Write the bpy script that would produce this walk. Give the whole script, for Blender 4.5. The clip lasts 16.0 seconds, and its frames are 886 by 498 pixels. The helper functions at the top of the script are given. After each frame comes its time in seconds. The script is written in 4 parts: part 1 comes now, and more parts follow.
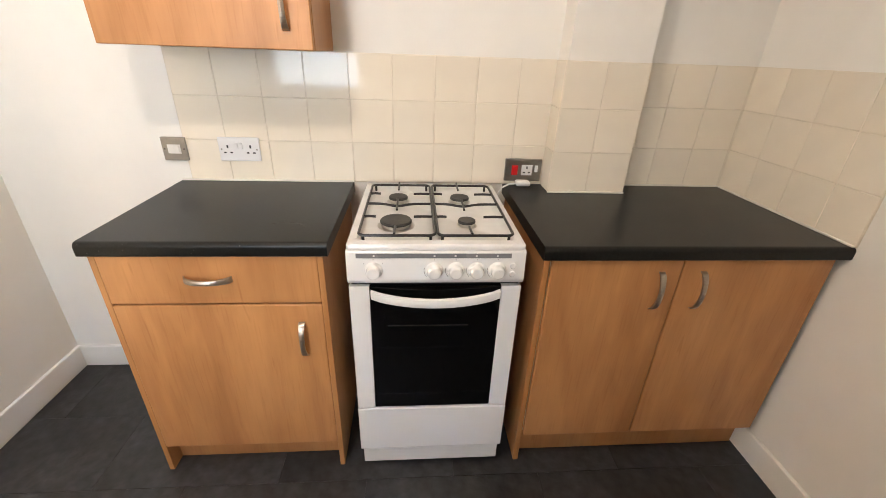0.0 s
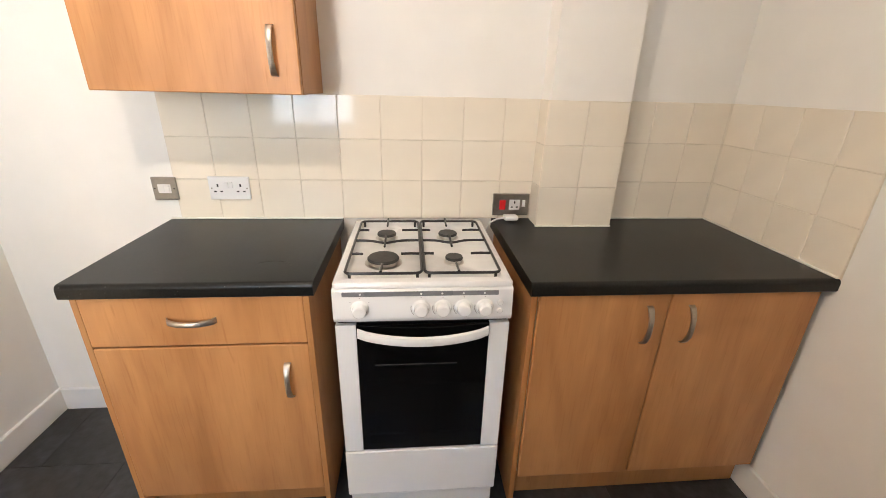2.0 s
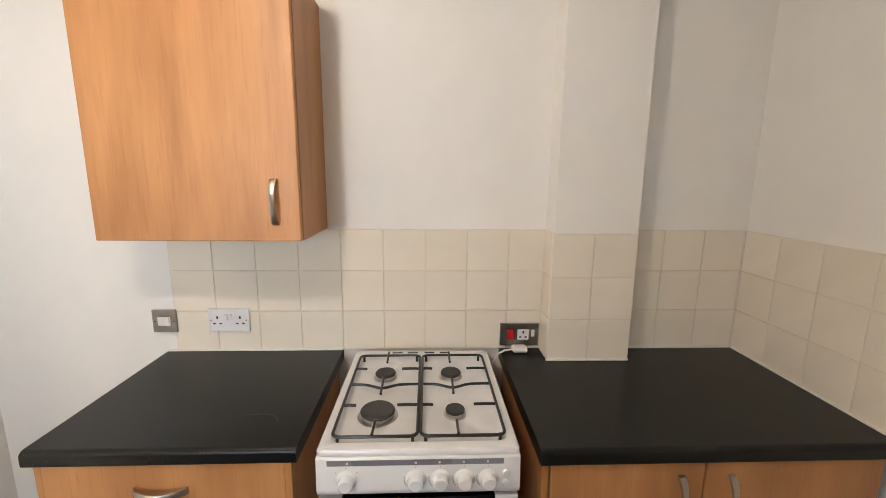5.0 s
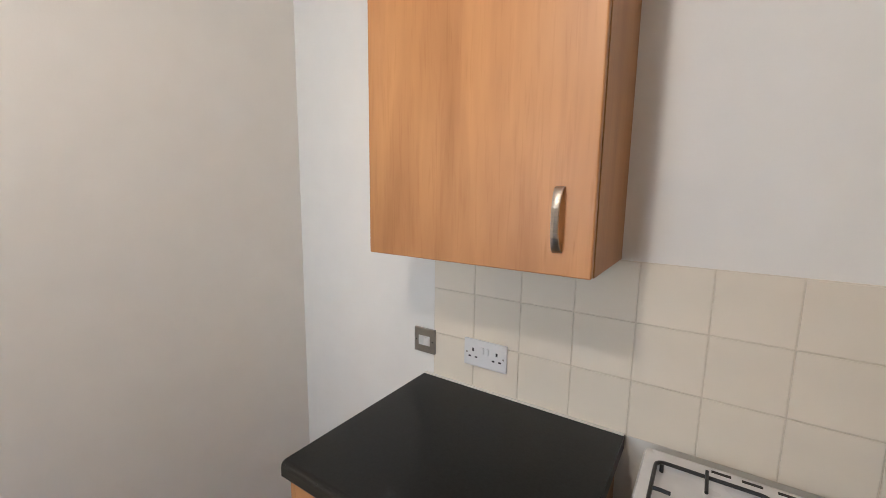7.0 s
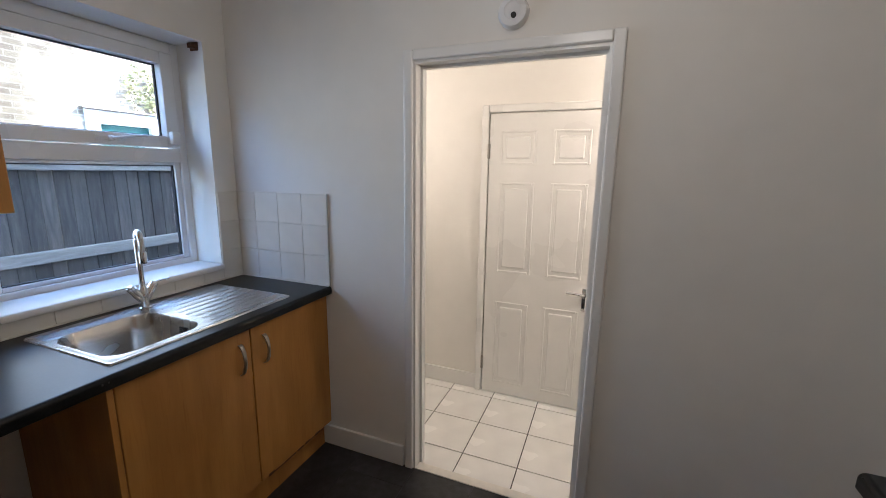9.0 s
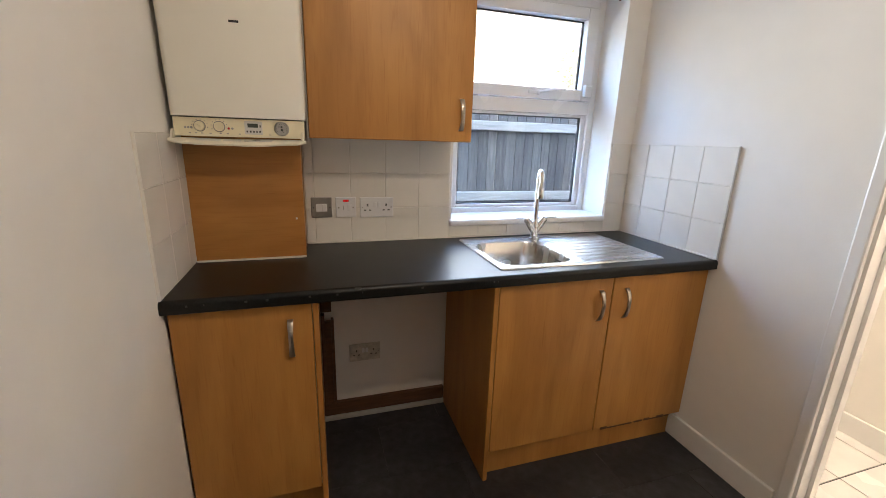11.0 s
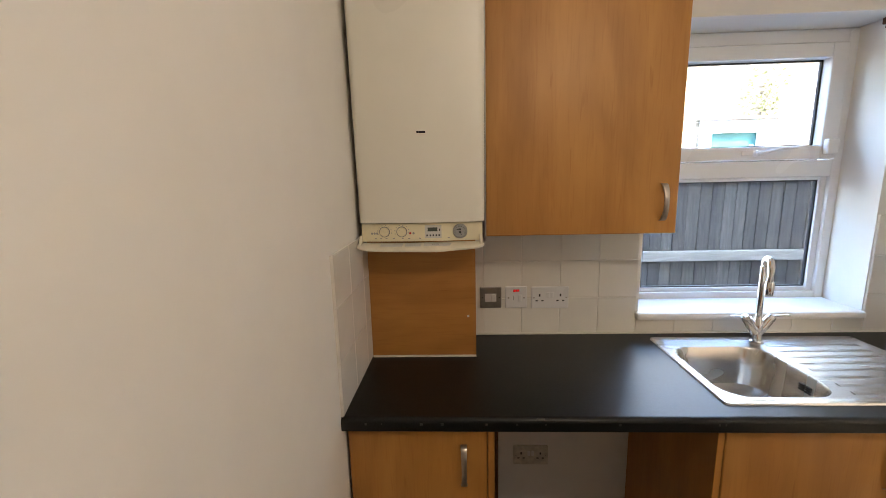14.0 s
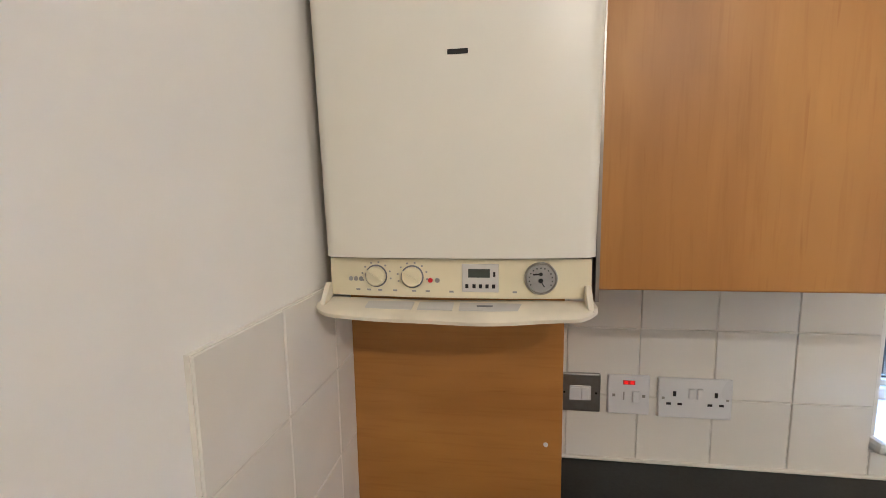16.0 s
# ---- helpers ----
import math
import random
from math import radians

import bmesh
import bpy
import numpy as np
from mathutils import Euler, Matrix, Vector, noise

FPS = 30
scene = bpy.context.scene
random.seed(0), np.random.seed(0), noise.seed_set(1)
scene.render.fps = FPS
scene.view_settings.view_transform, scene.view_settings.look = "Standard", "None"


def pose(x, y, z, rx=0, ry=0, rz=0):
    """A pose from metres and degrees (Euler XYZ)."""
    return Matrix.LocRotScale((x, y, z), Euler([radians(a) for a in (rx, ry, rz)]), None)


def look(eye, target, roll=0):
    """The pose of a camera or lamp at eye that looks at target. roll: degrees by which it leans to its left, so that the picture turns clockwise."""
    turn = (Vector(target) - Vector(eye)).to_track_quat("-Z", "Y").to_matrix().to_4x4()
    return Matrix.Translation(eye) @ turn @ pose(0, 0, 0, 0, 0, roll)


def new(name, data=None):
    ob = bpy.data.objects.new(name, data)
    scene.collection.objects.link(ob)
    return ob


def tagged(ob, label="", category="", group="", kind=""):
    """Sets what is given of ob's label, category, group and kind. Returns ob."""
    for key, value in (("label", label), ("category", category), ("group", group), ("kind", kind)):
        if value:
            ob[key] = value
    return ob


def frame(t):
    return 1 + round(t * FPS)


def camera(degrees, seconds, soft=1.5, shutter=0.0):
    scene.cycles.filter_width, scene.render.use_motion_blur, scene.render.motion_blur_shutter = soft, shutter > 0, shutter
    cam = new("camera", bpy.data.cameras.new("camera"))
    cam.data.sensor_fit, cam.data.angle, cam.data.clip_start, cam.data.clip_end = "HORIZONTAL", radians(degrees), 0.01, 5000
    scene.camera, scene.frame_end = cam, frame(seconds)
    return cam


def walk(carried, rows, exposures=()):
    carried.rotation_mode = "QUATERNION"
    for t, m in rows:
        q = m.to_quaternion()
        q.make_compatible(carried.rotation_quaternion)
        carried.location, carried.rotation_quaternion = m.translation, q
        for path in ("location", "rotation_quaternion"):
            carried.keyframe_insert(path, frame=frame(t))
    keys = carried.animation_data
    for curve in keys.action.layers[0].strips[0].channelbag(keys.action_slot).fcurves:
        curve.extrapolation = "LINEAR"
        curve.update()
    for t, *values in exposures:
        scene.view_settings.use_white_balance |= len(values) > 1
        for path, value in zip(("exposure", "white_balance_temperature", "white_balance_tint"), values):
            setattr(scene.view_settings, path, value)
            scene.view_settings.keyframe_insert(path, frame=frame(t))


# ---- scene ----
cam = camera(94.9, 16.0, 0.8)
PATH = [
    (0, (-0.077, -1.547, 1.374), (0.07, 0.245, 0.499), 2.1),
    (0.5, (-0.076, -1.544, 1.38), (0.085, 0.26, 0.531), 2.0),
    (1, (-0.073, -1.549, 1.386), (0.093, 0.269, 0.568), 1.9),
    (1.5, (-0.064, -1.549, 1.391), (0.103, 0.283, 0.606), 1.7),
    (2, (-0.051, -1.541, 1.394), (0.115, 0.309, 0.652), 1.5),
    (2.5, (-0.046, -1.533, 1.399), (0.114, 0.339, 0.713), 1.3),
    (3, (-0.039, -1.529, 1.415), (0.112, 0.37, 0.806), 1.1),
    (3.5, (-0.025, -1.542, 1.456), (0.126, 0.383, 0.938), 0.8),
    (6, (0.01, -1.268, 1.562), (-0.168, 0.699, 1.252), 0.6),
    (6.5, (-0.05, -1.162, 1.532), (-0.648, 0.722, 1.229), 0.6),
    (7, (-0.169, -1.07, 1.527), (-1.257, 0.582, 1.235), 0.8),
    (7.5, (-0.209, -0.994, 1.507), (-1.778, 0.215, 1.225), 1.1),
    (8, (-0.201, -0.939, 1.504), (-2.098, -0.398, 1.171), 1.1),
    (8.5, (-0.114, -1.009, 1.493), (-2.079, -1.137, 1.143), 1.0),
    (9, (0.027, -1.069, 1.48), (-1.796, -1.799, 1.101), 0.8),
    (9.5, (0.085, -1.093, 1.48), (-1.444, -2.315, 1.069), 0.5),
    (10, (0.062, -1.126, 1.441), (-1.065, -2.726, 1.023), 1.3),
    (12.5, (-0.064, -1.093, 1.305), (-0.435, -2.976, 0.743), 0.1),
    (13, (-0.046, -1.113, 1.326), (-0.331, -3.006, 0.743), -0.9),
    (13.5, (0.024, -1.208, 1.409), (0.0, -3.136, 0.878), -2.1),
    (14, (0.082, -1.329, 1.539), (0.172, -3.295, 1.184), -1.4),
    (14.5, (0.074, -1.48, 1.607), (0.199, -3.464, 1.39), -0.7),
    (15, (0.051, -1.68, 1.599), (0.276, -3.659, 1.422), -0.3),
    (15.5, (0.078, -1.834, 1.53), (0.365, -3.804, 1.338), -0.5),
    (16, (0.139, -2.004, 1.479), (0.421, -3.97, 1.242), -0.9),
]
EXPOSURES = [(0.0, 6.25, 6150, 10), (2.0, 6.29, 6100, 10), (3.5, 6.05, 6000, 10), (6.0, 5.80, 5780, 9.5), (6.5, 5.92, 5650, 9.5), (7.0, 5.49, 5650, 9.5), (7.5, 5.24, 5650, 9.5), (8.0, 4.60, 5520, 9.5), (8.5, 4.35, 5450, 9), (9.0, 4.33, 5450, 9), (10.0, 4.90, 5720, 9), (12.5, 5.60, 6350, 10),
             (13.5, 5.48, 6380, 9.5), (14.5, 5.03, 6280, 8.5), (15.0, 5.40, 6000, 8), (15.5, 5.69, 5780, 7.5), (16.0, 5.79, 5550, 7.5)]
walk(cam, [(t, look(eye, target, roll)) for t, eye, target, roll in PATH], EXPOSURES)

# ---- world, sun, lamps ----
W, ES, EN, N, S = -1.57, 0.41, 1.18, 0.0, -2.885   # inner faces of the walls
JOG, CEIL, TOP = -1.50, 2.50, 0.91                 # return of the east wall, ceiling, worktop height
FL, HFL = 0.035, -0.018                            # floor of the kitchen, floor of the hall one small step down
SF = -2.30                                         # front of the long worktop
world = bpy.data.worlds.new("sky")
scene.world = world
world.use_nodes = True
wn = world.node_tree.nodes
sky = wn.new("ShaderNodeTexSky")
sky.sky_type = 'NISHITA'
sky.sun_disc = False
sky.sun_elevation, sky.sun_rotation = radians(42), radians(305)
wn["Background"].inputs["Strength"].default_value = 0.15
world.node_tree.links.new(sky.outputs[0], wn["Background"].inputs[0])
sun = new("sun", bpy.data.lights.new("sun", 'SUN'))
sun.data.energy, sun.data.angle, sun.data.color = 1.6, radians(0.5), (1.0, 0.94, 0.85)
sun.matrix_world = look((-0.819 * 20, 0.574 * 20, 18.0), (0, 0, 0))
window_light = new("window_light", bpy.data.lights.new("window_light", 'AREA'))
window_light.data.shape, window_light.data.size, window_light.data.size_y = 'RECTANGLE', 0.78, 0.98
window_light.data.energy, window_light.data.color, window_light.data.spread = 0.15, (0.88, 0.95, 1.0), radians(100)
window_light.matrix_world = look((-1.025, -2.985, 1.515), (-1.025, 0, 1.45))
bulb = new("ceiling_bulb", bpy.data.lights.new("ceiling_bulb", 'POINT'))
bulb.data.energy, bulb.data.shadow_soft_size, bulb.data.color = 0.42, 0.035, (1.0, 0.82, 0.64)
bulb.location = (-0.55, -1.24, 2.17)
# two unseen bulbs added at the hall's ends to light it evenly
HALL_FILLS = ((-1.84, -2.48, 1.84), (-1.84, -0.58, 1.84))
for place, power in zip(HALL_FILLS, (0.48, 0.74)):
    hall_fill_bulb = new("hall_fill_bulb", bpy.data.lights.new("hall_fill_bulb", 'POINT'))
    hall_fill_bulb.data.energy, hall_fill_bulb.data.shadow_soft_size, hall_fill_bulb.data.color = power, 0.08, (1.0, 0.80, 0.62)
    hall_fill_bulb.location = place

# ---- small builders ----
ORIGIN = {}


def thing(name, x, y, z, label="", category="", group="", kind=""):
    ob = new(name)
    ob.empty_display_size = 0.05
    ob.location = (x, y, z)
    ORIGIN[ob.name] = Vector((x, y, z))
    return tagged(ob, label, category, group, kind)


def part(name, bm, material, parent=None, label="", smooth=False):
    """Links a bmesh, given in world metres, as one mesh object under a thing or part."""
    off = ORIGIN[parent.name] if parent else Vector((0, 0, 0))
    bmesh.ops.recalc_face_normals(bm, faces=bm.faces)
    if parent:
        bmesh.ops.translate(bm, verts=bm.verts, vec=-off)
    me = bpy.data.meshes.new(name)
    bm.to_mesh(me)
    bm.free()
    if smooth:
        for p in me.polygons:
            p.use_smooth = True
        me.set_sharp_from_angle(angle=radians(40))
    me.materials.append(material)
    ob = new(name, me)
    if parent:
        ob.parent = parent
    ORIGIN[ob.name] = off
    return tagged(ob, label)


def box(bm, x0, x1, y0, y1, z0, z1, bevel=0.0, segments=2):
    x0, x1 = min(x0, x1), max(x0, x1)
    y0, y1 = min(y0, y1), max(y0, y1)
    z0, z1 = min(z0, z1), max(z0, z1)
    m = Matrix.LocRotScale(((x0 + x1) / 2, (y0 + y1) / 2, (z0 + z1) / 2), None, (x1 - x0, y1 - y0, z1 - z0))
    made = bmesh.ops.create_cube(bm, size=1.0, matrix=m)["verts"]
    if bevel > 0:
        edges = list({e for v in made for e in v.link_edges})
        bmesh.ops.bevel(bm, geom=edges, offset=bevel, segments=segments, profile=0.5, affect='EDGES')
    return bm


def boxes(*rows, bevel=0.0):
    bm = bmesh.new()
    for r in rows:
        box(bm, *r, bevel=bevel)
    return bm


def tube(bm, points, r, sides=8, closed=False, flat=1.0):
    """A round bar swept along points."""
    pts = [Vector(p) for p in points]
    n, rings = len(pts), []
    ref = Vector((0, 0, 1))
    for i, p in enumerate(pts):
        a = pts[(i - 1) % n] if (closed or i) else p
        b = pts[(i + 1) % n] if (closed or i < n - 1) else p
        d = (b - a).normalized()
        u = d.cross(ref)
        if u.length < 0.05:
            u = d.cross(Vector((1, 0, 0)))
        u.normalize()
        v = d.cross(u)
        rings.append([bm.verts.new(p + r * (math.cos(k * math.tau / sides) * u + flat * math.sin(k * math.tau / sides) * v)) for k in range(sides)])
    for i in range(n if closed else n - 1):
        a, b = rings[i], rings[(i + 1) % n]
        for k in range(sides):
            bm.faces.new((a[k], a[(k + 1) % sides], b[(k + 1) % sides], b[k]))
    if not closed:
        bm.faces.new(rings[0])
        bm.faces.new(rings[-1])
    return bm


def lathe(bm, centre, axis, profile, sides=28):
    """A turned solid: profile rows are (radius, distance along axis)."""
    c, d = Vector(centre), Vector(axis).normalized()
    u = d.orthogonal().normalized()
    v = d.cross(u)
    rings = []
    for r, h in profile:
        rings.append([bm.verts.new(c + d * h + max(r, 1e-5) * (math.cos(k * math.tau / sides) * u + math.sin(k * math.tau / sides) * v)) for k in range(sides)])
    for a, b in zip(rings, rings[1:]):
        for k in range(sides):
            bm.faces.new((a[k], a[(k + 1) % sides], b[(k + 1) % sides], b[k]))
    bm.faces.new(rings[0])
    bm.faces.new(rings[-1])
    return bm


def slab(bm, outline, axis, h0, h1):
    """A prism of a 2D outline; axis 'x' takes (y, z), 'y' takes (x, z), 'z' takes (x, y)."""
    def put(a, b, h):
        return {"x": (h, a, b), "y": (a, h, b), "z": (a, b, h)}[axis]
    lo = [bm.verts.new(put(a, b, h0)) for a, b in outline]
    hi = [bm.verts.new(put(a, b, h1)) for a, b in outline]
    n = len(lo)
    bm.faces.new(lo)
    bm.faces.new(hi)
    for i in range(n):
        bm.faces.new((lo[i], lo[(i + 1) % n], hi[(i + 1) % n], hi[i]))
    return bm


def round_rect(x0, x1, y0, y1, r, n=6):
    out = []
    for cx, cy, a in ((x1 - r, y1 - r, 0), (x0 + r, y1 - r, 90), (x0 + r, y0 + r, 180), (x1 - r, y0 + r, 270)):
        for k in range(n + 1):
            t = radians(a + 90 * k / n)
            out.append((cx + r * math.cos(t), cy + r * math.sin(t)))
    return out


# ---- materials ----
def material(name, color, rough=0.5, metal=0.0, grain=(1, 1, 1), scale=20.0, vary=0.06, blotch=1.5, blotchy=0.05, bump=0.1, bump_scale=None, spec=0.5, coat=0.0, random_tint=0.0, rough_vary=0.08):
    """Paint-like surface with variation at two scales and a fine relief."""
    m = bpy.data.materials.new(name)
    m.use_nodes = True
    nt = m.node_tree
    p = nt.nodes["Principled BSDF"]
    co = nt.nodes.new("ShaderNodeTexCoord")
    mp = nt.nodes.new("ShaderNodeMapping")
    mp.inputs["Scale"].default_value = grain
    nt.links.new(co.outputs["Object"], mp.inputs[0])

    def noise_at(sc, detail):
        t = nt.nodes.new("ShaderNodeTexNoise")
        t.inputs["Scale"].default_value, t.inputs["Detail"].default_value = sc, detail
        nt.links.new(mp.outputs[0], t.inputs["Vector"])
        return t.outputs["Fac"]

    fine, wide = noise_at(scale, 4), noise_at(blotch, 3)

    def remap(src, a, b):
        t = nt.nodes.new("ShaderNodeMapRange")
        t.inputs["From Min"].default_value, t.inputs["From Max"].default_value = 0.3, 0.7
        t.inputs["To Min"].default_value, t.inputs["To Max"].default_value = a, b
        nt.links.new(src, t.inputs["Value"])
        return t.outputs[0]

    def times(a, b):
        t = nt.nodes.new("ShaderNodeMath")
        t.operation = 'MULTIPLY'
        nt.links.new(a, t.inputs[0])
        nt.links.new(b, t.inputs[1])
        return t.outputs[0]

    value = times(remap(fine, 1 - vary, 1 + vary), remap(wide, 1 - blotchy, 1 + blotchy))
    if random_tint > 0:
        info = nt.nodes.new("ShaderNodeObjectInfo")
        t = nt.nodes.new("ShaderNodeMapRange")
        t.inputs["To Min"].default_value, t.inputs["To Max"].default_value = 1 - random_tint, 1 + random_tint
        nt.links.new(info.outputs["Random"], t.inputs["Value"])
        value = times(value, t.outputs[0])
    mix = nt.nodes.new("ShaderNodeVectorMath")
    mix.operation = 'SCALE'
    mix.inputs[0].default_value = color
    nt.links.new(value, mix.inputs["Scale"])
    nt.links.new(mix.outputs[0], p.inputs["Base Color"])
    p.inputs["Metallic"].default_value = metal
    p.inputs["Specular IOR Level"].default_value = spec
    p.inputs["Coat Weight"].default_value = coat
    nt.links.new(remap(wide, max(0.02, rough - rough_vary), min(1, rough + rough_vary)), p.inputs["Roughness"])
    if bump > 0:
        b = nt.nodes.new("ShaderNodeBump")
        b.inputs["Strength"].default_value, b.inputs["Distance"].default_value = bump, 0.002
        nt.links.new(noise_at(bump_scale or scale * 3, 5), b.inputs["Height"])
        nt.links.new(b.outputs[0], p.inputs["Normal"])
    return m


def wood(name, light, dark, along="z", rough=0.42):
    """Beech-effect laminate: broad soft staves and short fine flecks along the grain."""
    m = bpy.data.materials.new(name)
    m.use_nodes = True
    nt = m.node_tree
    p = nt.nodes["Principled BSDF"]
    co = nt.nodes.new("ShaderNodeTexCoord")

    def streak(across, length, detail, warp):
        mp = nt.nodes.new("ShaderNodeMapping")
        mp.inputs["Scale"].default_value = [length if a == along else across for a in "xyz"]
        nt.links.new(co.outputs["Object"], mp.inputs[0])
        t = nt.nodes.new("ShaderNodeTexNoise")
        t.inputs["Scale"].default_value, t.inputs["Detail"].default_value, t.inputs["Distortion"].default_value = 1.0, detail, warp
        nt.links.new(mp.outputs[0], t.inputs["Vector"])
        return t.outputs["Fac"]

    def ramp(src, a, b, ca, cb):
        t = nt.nodes.new("ShaderNodeValToRGB")
        t.color_ramp.elements[0].position, t.color_ramp.elements[1].position = a, b
        t.color_ramp.elements[0].color, t.color_ramp.elements[1].color = (*ca, 1), (*cb, 1)
        nt.links.new(src, t.inputs[0])
        return t.outputs[0]

    broad = ramp(streak(8.0, 1.3, 3, 0.8), 0.36, 0.64, dark, light)
    patch = ramp(streak(6.5, 2.6, 2, 0.5), 0.36, 0.64, (0.92, 0.90, 0.87), (1.04, 1.04, 1.04))
    mid = ramp(streak(24, 2.4, 3, 1.6), 0.3, 0.7, (0.955, 0.94, 0.925), (1.02, 1.02, 1.02))
    pores = ramp(streak(60, 5, 2, 0.6), 0.24, 0.31, (0.88, 0.83, 0.77), (1, 1, 1))
    flecks = ramp(streak(150, 9, 2, 0.2), 0.28, 0.46, (0.93, 0.90, 0.87), (1, 1, 1))
    last = broad
    for extra in (patch, mid, pores, flecks):
        mx = nt.nodes.new("ShaderNodeMix")
        mx.data_type, mx.blend_type = 'RGBA', 'MULTIPLY'
        mx.inputs[0].default_value = 1.0
        nt.links.new(last, mx.inputs[6])
        nt.links.new(extra, mx.inputs[7])
        last = mx.outputs[2]
    nt.links.new(last, p.inputs["Base Color"])
    p.inputs["Roughness"].default_value = rough
    p.inputs["Specular IOR Level"].default_value = 0.4
    b = nt.nodes.new("ShaderNodeBump")
    b.inputs["Strength"].default_value, b.inputs["Distance"].default_value = 0.08, 0.001
    nt.links.new(streak(300, 20, 2, 0.1), b.inputs["Height"])
    nt.links.new(b.outputs[0], p.inputs["Normal"])
    return m


def glow(name, color, strength):
    m = bpy.data.materials.new(name)
    m.use_nodes = True
    p = m.node_tree.nodes["Principled BSDF"]
    p.inputs["Base Color"].default_value = (*color, 1)
    p.inputs["Emission Color"].default_value = (*color, 1)
    p.inputs["Emission Strength"].default_value = strength
    return m


PAINT = material("emulsion_paint", (0.80, 0.772, 0.718), 0.75, scale=9, vary=0.015, blotch=1.1, blotchy=0.02, bump=0.10, bump_scale=140)
CEILING = material("ceiling_paint", (0.82, 0.81, 0.79), 0.85, scale=9, vary=0.015, bump=0.2, bump_scale=120)
GLOSS = material("white_gloss_paint", (0.80, 0.785, 0.75), 0.32, scale=7, vary=0.02, bump=0.03, bump_scale=25)
WOOD = wood("beech_laminate", (0.55, 0.270, 0.102), (0.430, 0.196, 0.070))
# slightly darker beech for side panels, bottom rail and plinths
WOOD_SIDE = wood("darker_beech_laminate", (0.48, 0.235, 0.085), (0.42, 0.19, 0.065))
WOOD_S = wood("honey_beech_laminate", (0.50, 0.243, 0.058), (0.405, 0.185, 0.042))
WOOD_H = wood("honey_beech_board", (0.48, 0.226, 0.054), (0.39, 0.172, 0.040), "x")
CARCASS = material("pale_carcass_board", (0.62, 0.60, 0.56), 0.5, scale=12, vary=0.03, blotchy=0.06, bump=0.05)
TILE = material("cream_glazed_tile", (0.78, 0.705, 0.585), 0.07, scale=5, vary=0.02, blotch=3, blotchy=0.03, bump=0.03, bump_scale=18, random_tint=0.025, rough_vary=0.02, spec=0.36)
TILE_WHITE = material("pale_glazed_tile", (0.77, 0.735, 0.665), 0.08, scale=5, vary=0.02, blotch=3, blotchy=0.03, bump=0.03, bump_scale=18, random_tint=0.025, rough_vary=0.04)
GROUT = material("cream_grout", (0.71, 0.63, 0.51), 0.85, scale=60, vary=0.08, bump=0.3)
SEAL = material("white_sealant", (0.76, 0.72, 0.64), 0.4, scale=30, vary=0.05, bump=0.1)
TOPMAT = material("black_slate_laminate", (0.0058, 0.0066, 0.0062), 0.34, scale=160, vary=0.45, blotch=7, blotchy=0.10, bump=0.03, bump_scale=200, rough_vary=0.012, spec=0.32)
CHIPPED = material("worn_laminate_edge", (0.055, 0.053, 0.05), 0.7, scale=90, vary=0.3, bump=0.2)
VINYL = material("dark_slate_vinyl", (0.027, 0.027, 0.029), 0.42, scale=24, vary=0.45, blotch=4.5, blotchy=0.45, bump=0.35, bump_scale=90, random_tint=0.12)
SCREED = material("black_underlay", (0.012, 0.012, 0.012), 0.9, scale=30, vary=0.2)
ENAMEL = material("white_enamel", (0.80, 0.79, 0.77), 0.18, scale=4, vary=0.01, bump=0.02, bump_scale=10, coat=0.3)
ENAMEL_HOB = material("white_hob_enamel", (0.74, 0.73, 0.72), 0.22, scale=16, vary=0.05, blotch=5, blotchy=0.06, bump=0.03)
BLACK_GLASS = material("black_oven_glass", (0.003, 0.003, 0.003), 0.06, scale=4, vary=0.1, bump=0.0, rough_vary=0.02, spec=0.3)
CAST = material("black_enamel_iron", (0.013, 0.012, 0.012), 0.36, scale=60, vary=0.2, bump=0.15)
CAP = material("burner_cap", (0.030, 0.029, 0.027), 0.5, scale=40, vary=0.25, blotch=14, blotchy=0.2, bump=0.2)
ALU = material("dull_aluminium", (0.52, 0.50, 0.47), 0.38, metal=1.0, scale=40, vary=0.12, bump=0.1)
CHROME = material("chrome", (0.75, 0.75, 0.75), 0.09, metal=1.0, scale=8, vary=0.03, bump=0.0, rough_vary=0.04)
NICKEL = material("brushed_nickel", (0.46, 0.41, 0.35), 0.36, metal=1.0, grain=(1, 1, 14), scale=30, vary=0.10, bump=0.12)
STEEL = material("brushed_sink_steel", (0.56, 0.55, 0.53), 0.27, metal=1.0, grain=(1, 9, 1), scale=14, vary=0.04, blotch=2, blotchy=0.03, bump=0.010, bump_scale=40, rough_vary=0.015)
PLATE = material("satin_steel_plate", (0.34, 0.32, 0.29), 0.35, metal=1.0, scale=60, vary=0.08, bump=0.05)
WHITE_PLASTIC = material("white_plastic", (0.74, 0.73, 0.72), 0.30, scale=6, vary=0.02, bump=0.02)
DARK = material("dark_slot", (0.012, 0.011, 0.010), 0.6, scale=30, vary=0.2)
RED = material("red_switch", (0.55, 0.012, 0.015), 0.3, scale=20, vary=0.08)
NEON = glow("neon_lamp", (1.0, 0.012, 0.010), 0.014)
EDGING = material("pale_edging", (0.46, 0.44, 0.40), 0.4, scale=30, vary=0.05)
GREY = material("grey_band", (0.20, 0.20, 0.21), 0.35, scale=30, vary=0.05)
PRINT = material("grey_print", (0.35, 0.34, 0.32), 0.5, scale=60, vary=0.1)
UPVC = material("white_upvc", (0.78, 0.79, 0.80), 0.25, scale=5, vary=0.015, bump=0.02)
